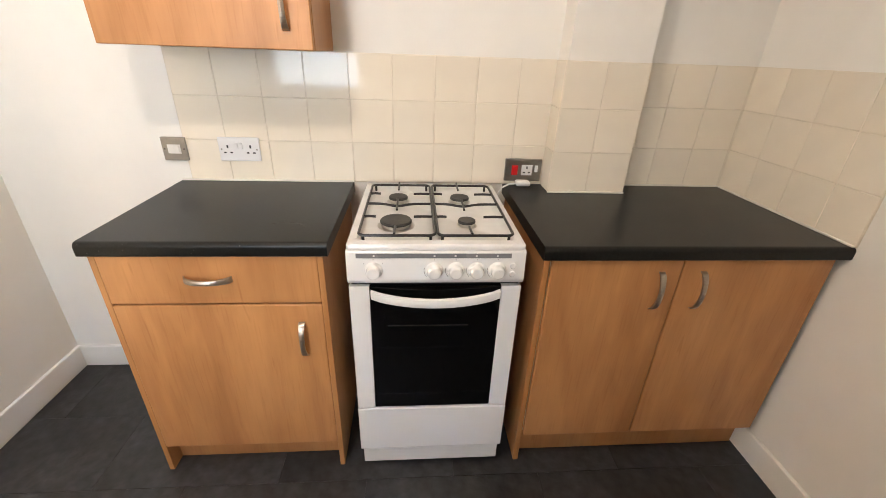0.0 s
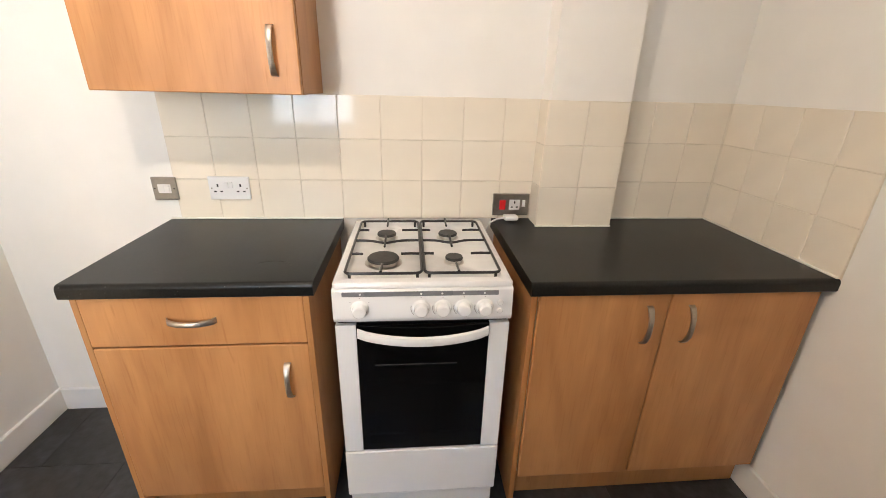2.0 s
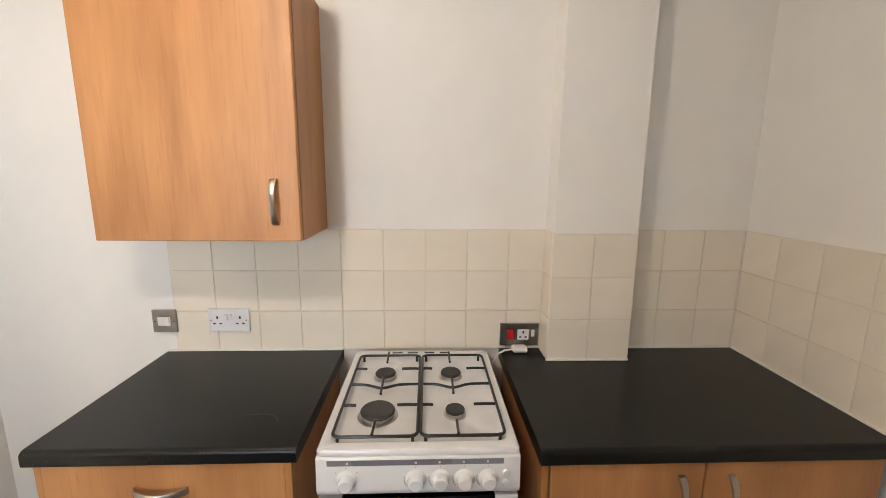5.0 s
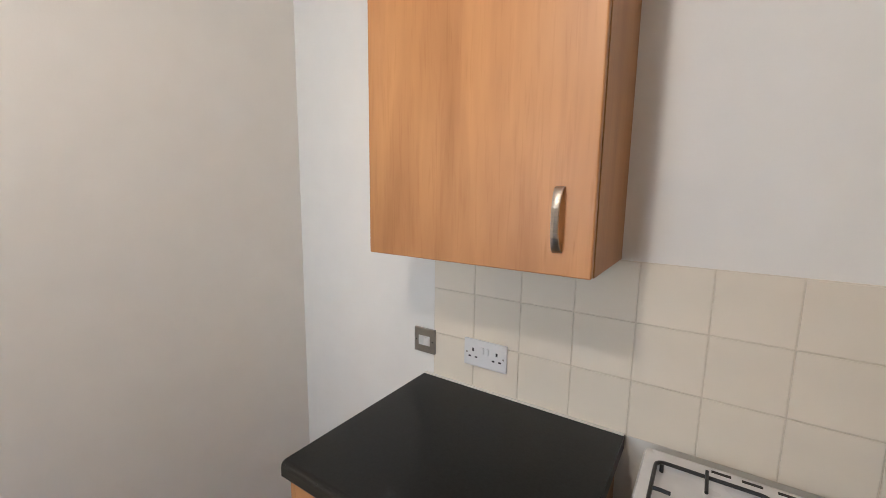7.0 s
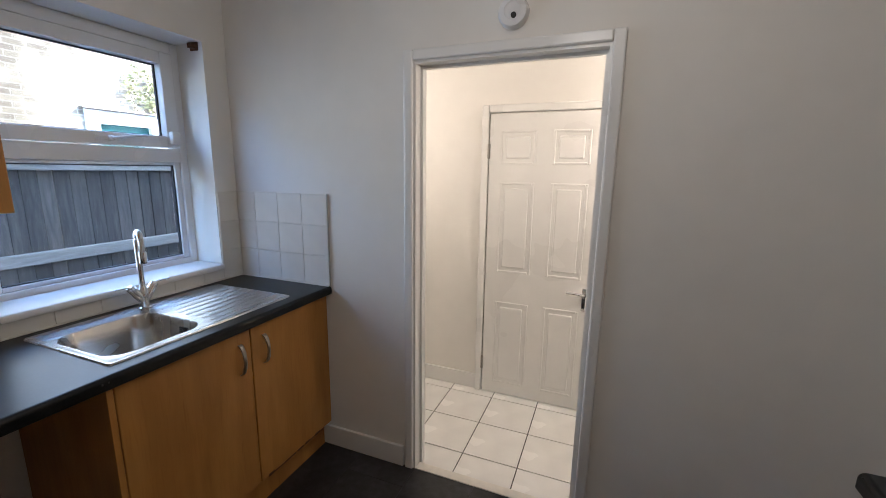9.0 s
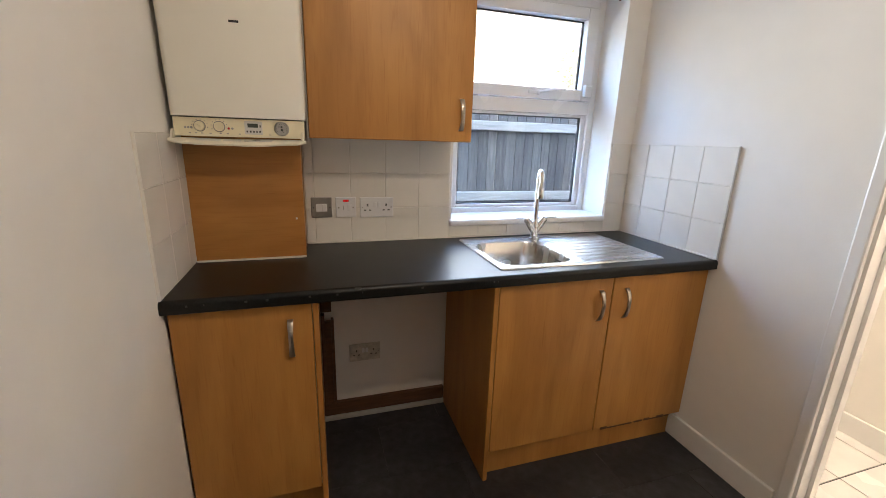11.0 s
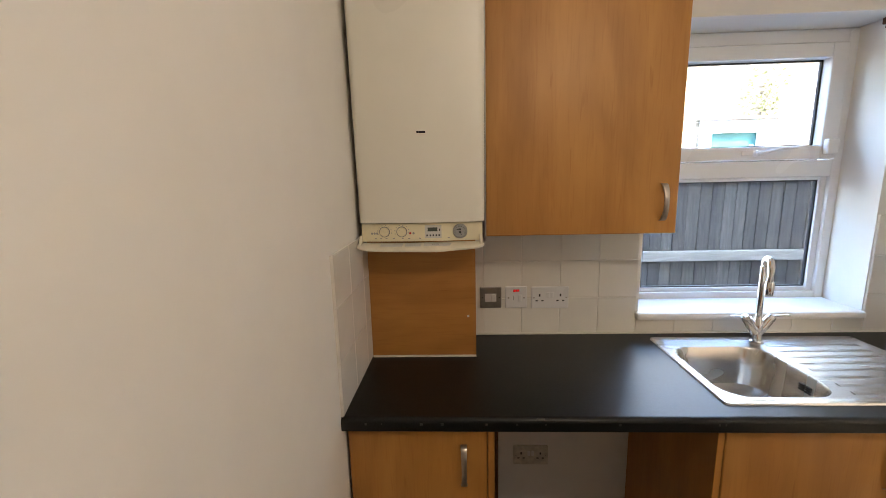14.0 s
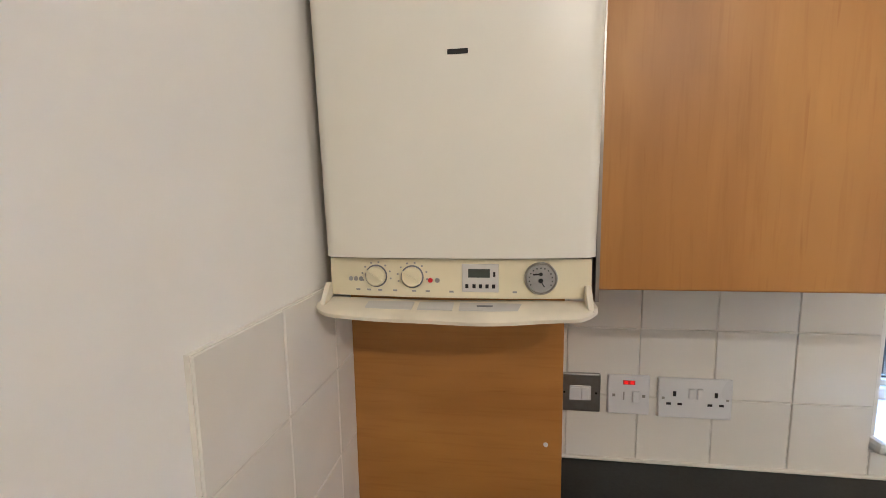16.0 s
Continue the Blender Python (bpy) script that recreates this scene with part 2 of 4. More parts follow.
GASKET = material("black_gasket", (0.015, 0.015, 0.018), 0.5, scale=40, vary=0.2)
BOILER = material("cream_boiler_steel", (0.80, 0.77, 0.675), 0.34, scale=7, vary=0.015, blotch=2, blotchy=0.02, bump=0.04, bump_scale=60)
PANEL = material("yellowed_plastic", (0.78, 0.71, 0.50), 0.38, scale=10, vary=0.03, blotch=12, blotchy=0.05, bump=0.03)
FLAP = material("yellowed_flap_plastic", (0.76, 0.70, 0.56), 0.42, scale=14, vary=0.04, blotch=14, blotchy=0.08, bump=0.05)
DUSTY = material("dusty_plastic", (0.60, 0.56, 0.48), 0.7, scale=40, vary=0.12, blotch=20, blotchy=0.15, bump=0.1)
DISPLAY = material("lcd_grey", (0.09, 0.10, 0.085), 0.2, scale=30, vary=0.1)
FENCE = material("weathered_fence_timber", (0.082, 0.071, 0.062), 0.85, grain=(6, 6, 0.6), scale=9, vary=0.3, blotch=1.2, blotchy=0.25, bump=0.5, random_tint=0.25)
RAIL = material("pale_fence_rail", (0.26, 0.235, 0.20), 0.85, grain=(0.6, 6, 6), scale=9, vary=0.2, blotchy=0.2, bump=0.4)
HALLTILE = material("white_floor_tile", (0.84, 0.82, 0.78), 0.22, scale=8, vary=0.03, blotch=3, blotchy=0.04, bump=0.04, random_tint=0.02)
HALLGROUT = material("dark_floor_grout", (0.09, 0.085, 0.08), 0.9, scale=60, vary=0.2)
RAW = material("bare_stained_timber", (0.11, 0.050, 0.022), 0.7, grain=(0.7, 6, 6), scale=14, vary=0.3, blotchy=0.25, bump=0.3)
STONE = material("concrete_path", (0.22, 0.21, 0.20), 0.9, scale=14, vary=0.15, blotchy=0.15, bump=0.4)
DOORPAINT = material("green_door_paint", (0.03, 0.13, 0.12), 0.4, scale=6, vary=0.1, bump=0.05)

GLASS = bpy.data.materials.new("clear_glass")
GLASS.use_nodes = True
GLASS.node_tree.nodes["Principled BSDF"].inputs["Transmission Weight"].default_value = 1.0
GLASS.node_tree.nodes["Principled BSDF"].inputs["Roughness"].default_value = 0.0
GLASS.node_tree.nodes["Principled BSDF"].inputs["IOR"].default_value = 1.08

BRICK = bpy.data.materials.new("yellow_stock_brick")
BRICK.use_nodes = True
bt = BRICK.node_tree
bk = bt.nodes.new("ShaderNodeTexBrick")
bk.inputs["Color1"].default_value, bk.inputs["Color2"].default_value, bk.inputs["Mortar"].default_value = (0.34, 0.30, 0.235, 1), (0.22, 0.185, 0.14, 1), (0.42, 0.40, 0.36, 1)
bk.inputs["Scale"].default_value, bk.inputs["Mortar Size"].default_value = 1.0, 0.008
bk.inputs["Brick Width"].default_value, bk.inputs["Row Height"].default_value = 0.225, 0.075
bc, bs, bx = bt.nodes.new("ShaderNodeTexCoord"), bt.nodes.new("ShaderNodeSeparateXYZ"), bt.nodes.new("ShaderNodeCombineXYZ")
bt.links.new(bc.outputs["Object"], bs.inputs[0])
bt.links.new(bs.outputs[0], bx.inputs[0])
bt.links.new(bs.outputs[2], bx.inputs[1])
bt.links.new(bx.outputs[0], bk.inputs["Vector"])
# broad noise colours in dappled sun and tree shade, plus some weathering
bl = bt.nodes.new("ShaderNodeTexNoise")
bl.inputs["Scale"].default_value, bl.inputs["Detail"].default_value = 1.6, 5
bt.links.new(bc.outputs["Object"], bl.inputs["Vector"])
br_ = bt.nodes.new("ShaderNodeValToRGB")
br_.color_ramp.elements[0].position, br_.color_ramp.elements[1].position = 0.38, 0.62
br_.color_ramp.elements[0].color, br_.color_ramp.elements[1].color = (0.36, 0.33, 0.27, 1), (1.0, 0.98, 0.94, 1)
bt.links.new(bl.outputs["Fac"], br_.inputs[0])
bm_ = bt.nodes.new("ShaderNodeMix")
bm_.data_type, bm_.blend_type = 'RGBA', 'MULTIPLY'
bm_.inputs[0].default_value = 1.0
bt.links.new(bk.outputs["Color"], bm_.inputs[6])
bt.links.new(br_.outputs[0], bm_.inputs[7])
bt.links.new(bm_.outputs[2], bt.nodes["Principled BSDF"].inputs["Base Color"])
bt.nodes["Principled BSDF"].inputs["Roughness"].default_value = 0.9
bb = bt.nodes.new("ShaderNodeBump")
bb.inputs["Strength"].default_value, bb.inputs["Distance"].default_value, bb.invert = 0.6, 0.01, True
bt.links.new(bk.outputs["Fac"], bb.inputs["Height"])
bt.links.new(bb.outputs[0], bt.nodes["Principled BSDF"].inputs["Normal"])

# ---- large structure ----
D0, D1, DH = -1.860, -1.082, 1.928                 # door opening
WX0, WX1, WZ0, WZ1 = -1.445, -0.605, 0.975, 2.055  # window opening
HX = -2.51                                          # far wall of the hall
BX0, BX1, BY = 0.434, 0.718, -0.104                 # pipe boxing


def structure(name, bm, mat, label, category):
    return tagged(part(name, bm, mat), label, category, "", "structure")


wall_north = structure("wall_north", boxes((W - 0.12, EN + 0.12, N, N + 0.12, 0, CEIL)), PAINT, "white painted plaster wall behind the cooker", "wall")
wall_east = structure("wall_east", boxes((EN, EN + 0.12, JOG, N, 0, CEIL)), PAINT, "white painted plaster wall with a tiled strip", "wall")
wall_return = structure("wall_return", boxes((ES, EN + 0.12, JOG - 0.12, JOG, 0, CEIL)), PAINT, "white painted plaster return of the wall", "wall")
wall_east_south = structure("wall_east_south", boxes((ES, ES + 0.12, S, JOG - 0.12, 0, CEIL)), PAINT, "white painted plaster wall beside the boiler", "wall")
wall_west = structure("wall_west", boxes((W - 0.10, W, D1, N, 0, CEIL), (W - 0.10, W, S, D0, 0, CEIL), (W - 0.10, W, D0, D1, DH, CEIL)), PAINT, "white painted plaster wall with a door opening", "wall")
# south wall runs on unseen, upward and west, to keep sun off the fence
wall_south = structure("wall_south", boxes((WX1, ES + 0.12, S - 0.29, S, 0, 5.4), (-10.0, WX0, S - 0.29, S, 0, 5.4), (WX0, WX1, S - 0.29, S, 0, WZ0), (WX0, WX1, S - 0.29, S, WZ1, 5.4)), PAINT, "white painted outside wall with a deep window reveal, extended unseen to shade the fence", "wall")
structure("ceiling", boxes((W - 0.1, EN + 0.12, S, N + 0.12, CEIL, CEIL + 0.12)), CEILING, "plain white ceiling", "ceiling")
floor = structure("floor", boxes((W - 0.04, EN + 0.12, S, N + 0.1, -0.12, FL - 0.004)), SCREED, "dark slate-effect vinyl floor tiles", "floor")
boxing = structure("pipe_boxing", boxes((BX0, BX1, BY, N, TOP, CEIL)), PAINT, "white painted pipe boxing with cream tiles below", "boxing")

# hall beyond the door opening
HS, HN = -3.6, -0.2
structure("hall_wall_west", boxes((HX - 0.12, HX, HS, HN, 0, 2.45)), PAINT, "white painted hall wall", "wall")
structure("hall_wall_north", boxes((HX, W - 0.1, HN, HN + 0.1, 0, 2.45)), PAINT, "white painted end wall of the hall", "wall")
structure("hall_wall_south", boxes((HX, W - 0.1, S - 0.01, S + 0.09, 0, 2.45)), PAINT, "white painted end wall of the hall", "wall")
structure("hall_ceiling", boxes((HX - 0.12, W - 0.1, HS, HN + 0.1, 2.45, 2.55)), CEILING, "white hall ceiling", "ceiling")
hall_floor = structure("hall_floor", boxes((HX - 0.1, W - 0.1, HS, HN, -0.12, HFL - 0.005), (W - 0.1, W - 0.04, D0, D1, -0.12, HFL - 0.0035)), HALLGROUT, "white ceramic floor tiles with dark grout", "floor")


def skirting(rows, z=FL):
    bm = bmesh.new()
    for x0, x1, y0, y1 in rows:
        box(bm, x0, x1, y0, y1, z, z + 0.108, bevel=0.004)
    return bm


structure("baseboard", skirting(((W, W + 0.016, D1 + 0.055, N),)), GLOSS, "white gloss skirting board", "skirting")
structure("baseboard", skirting(((W, W + 0.016, S + 0.5, D0 - 0.04),)), GLOSS, "white gloss skirting board", "skirting")
structure("baseboard", skirting(((W + 0.016, -0.95, N - 0.016, N),)), GLOSS, "white gloss skirting board", "skirting")
structure("baseboard", skirting(((EN - 0.016, EN, JOG, -0.47),)), GLOSS, "white gloss skirting board", "skirting")
structure("baseboard", skirting(((ES - 0.016, ES, -2.36, JOG - 0.12),)), GLOSS, "white gloss skirting board", "skirting")
structure("baseboard", skirting(((HX, HX + 0.016, S + 0.09, -1.822),), HFL), GLOSS, "white gloss hall skirting board", "skirting")


def architrave(name, x, facing, y0, y1, h, w, label, depth=0.018, z=FL):
    """A moulded frame on a wall face at x around an opening."""
    bm = bmesh.new()
    xs = (x - facing * 0.002, x + facing * depth)
    box(bm, *xs, y0 - w, y0, z, h + w, bevel=0.007)
    box(bm, *xs, y1, y1 + w, z, h + w, bevel=0.007)
    box(bm, *xs, y0, y1, h, h + w, bevel=0.007)
    return tagged(part(name, bm, GLOSS), label, "door frame", "", "structure")


architrave("trim", W, 1, D0 + 0.012, D1 - 0.012, DH - 0.012, 0.042, "white gloss architrave round the door opening")
bm = boxes((W - 0.105, W + 0.004, D0, D0 + 0.022, HFL, DH), (W - 0.105, W + 0.004, D1 - 0.022, D1, HFL, DH), (W - 0.105, W + 0.004, D0 + 0.022, D1 - 0.022, DH - 0.022, DH),
           (W - 0.07, W - 0.045, D0 + 0.022, D0 + 0.034, HFL, DH - 0.022), (W - 0.07, W - 0.045, D1 - 0.034, D1 - 0.022, HFL, DH - 0.022), (W - 0.07, W - 0.045, D0 + 0.034, D1 - 0.034, DH - 0.034, DH - 0.022))
structure("trim", bm, GLOSS, "white gloss door lining", "door frame")
structure("threshold", boxes((W - 0.044, W + 0.005, D0 + 0.022, D1 - 0.022, HFL, FL + 0.004), bevel=0.002), SEAL, "pale threshold strip", "threshold")

# ---- window, and what lies outside ----
window = thing("window_1", (WX0 + WX1) / 2, -3.09, WZ0, "white plastic window with a top-hung vent over a fixed pane", "window", "", "structure")
FY0, FY1 = -3.125, -3.060
part("window_frame", boxes((WX0 - 0.02, WX0 + 0.034, FY0, FY1, WZ0, WZ1), (WX1 - 0.062, WX1, FY0, FY1, WZ0, WZ1), (WX0 + 0.034, WX1 - 0.062, FY0, FY1, WZ0, WZ0 + 0.045),
     (WX0 + 0.034, WX1 - 0.062, FY0, FY1, WZ1 - 0.05, WZ1), (WX0 + 0.034, WX1 - 0.062, FY0, FY1, 1.500, 1.565), bevel=0.004), UPVC, window)
bead = bmesh.new()
for x0, x1, z0, z1 in ((WX0 + 0.034, WX1 - 0.062, WZ0 + 0.045, 1.500),):
    for r in ((x0, x0 + 0.026, z0, z1), (x1 - 0.026, x1, z0, z1), (x0 + 0.026, x1 - 0.026, z0, z0 + 0.016), (x0 + 0.026, x1 - 0.026, z1 - 0.014, z1)):
        box(bead, r[0], r[1], -3.10, -3.075, r[2], r[3], bevel=0.003)
part("glazing_bead", bead, UPVC, window)
sash = part("sash", boxes((WX0 + 0.038, WX0 + 0.099, -3.11, -3.045, 1.568, WZ1 - 0.053), (WX1 - 0.122, WX1 - 0.064, -3.11, -3.045, 1.568, WZ1 - 0.053),
     (WX0 + 0.099, WX1 - 0.122, -3.11, -3.045, 1.568, 1.622), (WX0 + 0.099, WX1 - 0.122, -3.11, -3.045, WZ1 - 0.107, WZ1 - 0.053), bevel=0.005), UPVC, window)
for x0, x1, z0, z1 in ((WX0 + 0.060, WX1 - 0.088, WZ0 + 0.061, 1.486), (WX0 + 0.099, WX1 - 0.122, 1.622, WZ1 - 0.107)):
    gasket = boxes((x0, x0 + 0.006, -3.098, -3.086, z0, z1), (x1 - 0.006, x1, -3.098, -3.086, z0, z1), (x0 + 0.006, x1 - 0.006, -3.098, -3.086, z0, z0 + 0.005), (x0 + 0.006, x1 - 0.006, -3.098, -3.086, z1 - 0.005, z1))
    part("gasket", gasket, GASKET, window)
    pane = part("pane", boxes((x0 + 0.001, x1 - 0.001, -3.096, -3.090, z0 + 0.001, z1 - 0.001)), GLASS, window)
    pane.visible_shadow = False
lever = bmesh.new()
lathe(lever, (-1.095, -3.045, 1.596), (0, 1, 0), ((0.013, 0), (0.013, 0.012), (0.009, 0.018)), 16)
tube(lever, [(-1.095, -3.028, 1.596), (-1.12, -3.012, 1.600), (-1.17, -3.006, 1.612), (-1.225, -3.006, 1.613)], 0.008, 10, flat=0.7)
box(lever, -1.13, -1.04, -3.045, -3.036, 1.588, 1.606, bevel=0.003)
part("handle", lever, UPVC, sash, "white espagnolette handle", smooth=True)
part("window_lock", boxes((WX0 + 0.050, WX0 + 0.094, -3.045, -3.018, 1.585, 1.645), bevel=0.006), UPVC, sash, "white sash lock")
structure("window_sill", boxes((WX0 + 0.002, WX1 + 0.012, -3.06, S + 0.030, 0.968, 0.996), bevel=0.010), GLOSS, "white gloss painted window board", "window sill")
bracket = thing("blind_bracket", WX0 + 0.012, S - 0.05, 2.03, "old brown roller blind bracket in the window reveal", "bracket")
bm = boxes((WX0, WX0 + 0.006, S - 0.075, S - 0.025, 2.018, 2.058), (WX0 + 0.006, WX0 + 0.030, S - 0.062, S - 0.038, 2.026, 2.048), bevel=0.002)
part("plate", bm, RAW, bracket)

structure("ground", boxes((-60, 60, -90, S - 0.29, -0.5, -0.3)), STONE, "grey concrete yard", "ground")
fence = thing("fence", -1.6, -4.62, -0.3, "weathered grey-brown close-boarded timber fence", "fence")
random.seed(4)
x = -5.4
while x < 1.6:
    w = random.choice((0.082, 0.088, 0.094))
    bm = boxes((x, x + w, -4.62 + random.uniform(-0.004, 0.004), -4.602, -0.28, 1.62 + random.uniform(-0.012, 0.012)), bevel=0.003)
    part("board", bm, FENCE, fence)
    x += w + random.choice((0.002, 0.003, 0.003, 0.004, 0.007))
for z in (0.865, 1.485):
    part("rail", boxes((-5.4, 1.6, -4.60, -4.55, z - 0.04, z + 0.04), bevel=0.006), RAIL, fence, "pale horizontal fence rail")
house = thing("house", -4, -9, -0.3, "yellow stock brick house in sunlight behind the fence", "house")
HYF = -8.0
part("wall", boxes((-14, -4.75, HYF - 0.3, HYF, -0.3, 4.1), (-3.62, 10, HYF - 0.3, HYF, -0.3, 4.1), (-4.75, -3.62, HYF - 0.3, HYF, 2.27, 4.1)), BRICK, house)
part("door_frame", boxes((-4.75, -4.52, HYF - 0.12, HYF + 0.03, -0.3, 2.27), (-3.80, -3.62, HYF - 0.12, HYF + 0.03, -0.3, 2.27), (-4.52, -3.80, HYF - 0.12, HYF + 0.03, 2.08, 2.27), bevel=0.01), UPVC, house, "white painted door frame")
part("drip_board", boxes((-4.80, -3.57, HYF, HYF + 0.09, 2.272, 2.30), bevel=0.006), RAIL, house)
part("door", boxes((-4.52, -3.80, HYF - 0.10, HYF - 0.05, -0.3, 2.08), bevel=0.006), DOORPAINT, house, "dark green door")
part("notice", boxes((-4.49, -4.43, HYF - 0.05, HYF - 0.044, 1.74, 1.90)), WHITE_PLASTIC, house)
part("roof", slab(bmesh.new(), ((HYF + 0.3, 4.0), (HYF + 0.3, 4.1), (HYF - 4, 5.6), (HYF - 4, 5.4)), "x", -14, 10), CAP, house)

LEAF = material("olive_leaf", (0.24, 0.23, 0.09), 0.6, scale=40, vary=0.3, blotch=2, blotchy=0.3, bump=0.1, random_tint=0.1)
STEM = material("grey_stem", (0.13, 0.105, 0.08), 0.85, scale=30, vary=0.2, bump=0.3)
plant = thing("climbing_plant", -4.45, HYF + 0.05, 2.30, "sparse yellow-green climber over the door of the brick house", "plant")
random.seed(21)
stems, tips = bmesh.new(), []
for k in range(7):
    x, y, z = -4.45 + random.uniform(-0.30, 0.25), HYF + 0.04, 2.30
    line = [(x, y, z)]
    for j in range(6):
        x, z = x + random.uniform(-0.07, 0.06), z + random.uniform(0.06, 0.13)
        line.append((x, HYF + random.uniform(0.015, 0.05), z))
        tips.append(line[-1])
    tube(stems, line, 0.004, 5)
part("stem", stems, STEM, plant)
leaves = bmesh.new()
for cx, cy, cz in tips:
    for k in range(11):
        p = Vector((cx + random.gauss(0, 0.07), HYF + random.uniform(0.03, 0.13), cz + random.gauss(0, 0.06)))
        a = Vector((random.uniform(-1, 1), random.uniform(-0.5, 0.5), random.uniform(-1, 0.4))).normalized()
        b = a.cross(Vector((random.uniform(-0.4, 0.4), 1, random.uniform(-0.4, 0.4)))).normalized()
        ln = random.uniform(0.020, 0.036)
        leaves.faces.new([leaves.verts.new(p + q) for q in (-a * ln, b * ln * 0.5, a * ln, -b * ln * 0.5)])
tagged(part("foliage", leaves, LEAF, plant), kind="stuff")

# ---- hall door ----
hall_door = thing("door_1", HX + 0.03, -1.43, HFL, "closed white six-panel interior door", "door", "", "structure")
HD0, HD1, HDT = -1.775, -1.085, 1.825
leaf = bmesh.new()
box(leaf, HX + 0.004, HX + 0.030, HD0 + 0.004, HD1 - 0.004, HFL + 0.008, HDT - 0.004, bevel=0.002)
leaf_ob = part("leaf", leaf, GLOSS, hall_door)
for ya, yb in ((-1.702, -1.486), (-1.388, -1.178)):
    for za, zb in ((0.072, 0.643), (0.842, 1.414), (1.523, 1.721)):
        bm = bmesh.new()
        box(bm, HX + 0.028, HX + 0.035, ya, ya + 0.014, za, zb, bevel=0.003)
        box(bm, HX + 0.028, HX + 0.035, yb - 0.014, yb, za, zb, bevel=0.003)
        box(bm, HX + 0.028, HX + 0.035, ya + 0.014, yb - 0.014, za, za + 0.014, bevel=0.003)
        box(bm, HX + 0.028, HX + 0.035, ya + 0.014, yb - 0.014, zb - 0.014, zb, bevel=0.003)
        box(bm, HX + 0.024, HX + 0.037, ya + 0.034, yb - 0.034, za + 0.034, zb - 0.034, bevel=0.007)
        part("panel", bm, GLOSS, hall_door)
hh = bmesh.new()
box(hh, HX + 0.030, HX + 0.036, -1.164, -1.130, 0.650, 0.792, bevel=0.002)
lathe(hh, (HX + 0.034, -1.147, 0.758), (1, 0, 0), ((0.010, 0), (0.009, 0.035)), 14)
tube(hh, [(HX + 0.068, -1.147, 0.758), (HX + 0.072, -1.20, 0.764), (HX + 0.068, -1.255, 0.766)], 0.008, 10)
part("door_handle", hh, CHROME, hall_door, "chrome lever handle", smooth=True)
for z in (0.20, 1.60):
    part("hinge", boxes((HX + 0.020, HX + 0.040, HD0 - 0.008, HD0 + 0.008, z - 0.045, z + 0.045), bevel=0.004), PLATE, hall_door)
architrave("trim", HX, 1, HD0 - 0.004, HD1 + 0.004, HDT + 0.004, 0.045, "white gloss architrave round the hall door", 0.034, HFL)

# ---- smoke alarm ----
alarm = thing("smoke_alarm", W, -1.441, 2.046, "round white smoke alarm on the wall over the door", "smoke alarm")
bm = bmesh.new()
lathe(bm, (W, -1.441, 2.046), (1, 0, 0), ((0.056, 0), (0.056, 0.018), (0.050, 0.032), (0.030, 0.038), (0.029, 0.036)), 36)
part("body", bm, WHITE_PLASTIC, alarm, smooth=True)
bm = bmesh.new()
lathe(bm, (W + 0.036, -1.435, 2.029), (1, 0, 0), ((0.010, 0), (0.010, 0.004)), 16)
part("test_button", bm, DARK, alarm)


# ---- cabinets ----
def bow_handle(parent, a, b, out, rise=0.026, wide=0.009, thick=0.0035):
    """An arched metal strip from a to b that stands off along out."""
    a, b, out = Vector(a), Vector(b), Vector(out)
    side = (b - a).normalized().cross(out)
    bm = bmesh.new()
    rows = []
    for i in range(37):
        s = i / 36
        h = rise * (1 - (2 * s - 1) ** 2) ** 0.55 if 0 < s < 1 else 0.0
        p = a.lerp(b, s) + out * (h + (0.0011 if i % 2 and 0.22 < s < 0.78 else 0.0))
        w = wide * (1.0 - 0.25 * math.sin(math.pi * s))
        rows.append([bm.verts.new(p + side * w - out * thick), bm.verts.new(p + side * w + out * thick * 0.6), bm.verts.new(p + out * thick * 1.4), bm.verts.new(p - side * w + out * thick * 0.6), bm.verts.new(p - side * w - out * thick)])
    for r, q in zip(rows, rows[1:]):
        for k in range(5):
            bm.faces.new((r[k], r[(k + 1) % 5], q[(k + 1) % 5], q[k]))
    bm.faces.new(rows[0])
    bm.faces.new(rows[-1])
    return part("handle", bm, NICKEL, parent, "brushed nickel bow handle", smooth=True)


def front(name, parent, x0, x1, y, face, z0, z1, mat, thick=0.018):
    bm = bmesh.new()
    box(bm, x0, x1, y, y - face * thick, z0, z1, bevel=0.0035, segments=3)
    return part(name, bm, mat, parent)


def worktop(x0, x1, yb, yf, name_label, hole=None):
    """A post-formed worktop with a rounded front edge; hole: x0, x1, y0, y1 for a sink."""
    ob = thing("worktop", (x0 + x1) / 2, (yb + yf) / 2, TOP - 0.04, name_label, "worktop")
    f = 1 if yf > yb else -1
    prof = []
    r = 0.014
    for k in range(7):
        t = radians(15 * k)
        prof.append((yf - f * r + f * r * math.sin(t), TOP - r + r * math.cos(t)))
    for k in range(5):
        t = radians(22.5 * k)
        prof.append((yf - f * 0.006 + f * 0.006 * math.cos(t), TOP - 0.034 - 0.006 * math.sin(t)))
    bm = bmesh.new()
    if hole:
        hx0, hx1, hy0, hy1 = hole
        yin = hy1 if f > 0 else hy0
        slab(bm, prof + [(yin, TOP - 0.04), (yin, TOP)], "x", x0, x1)
        box(bm, x0, hx0, yb, yin, TOP - 0.04, TOP)
        box(bm, hx1, x1, yb, yin, TOP - 0.04, TOP)
        box(bm, hx0, hx1, yb, hy0, TOP - 0.04, TOP)
    else:
        slab(bm, prof + [(yb, TOP - 0.04), (yb, TOP)], "x", x0, x1)
    part("top", bm, TOPMAT, ob, smooth=False)
    return ob


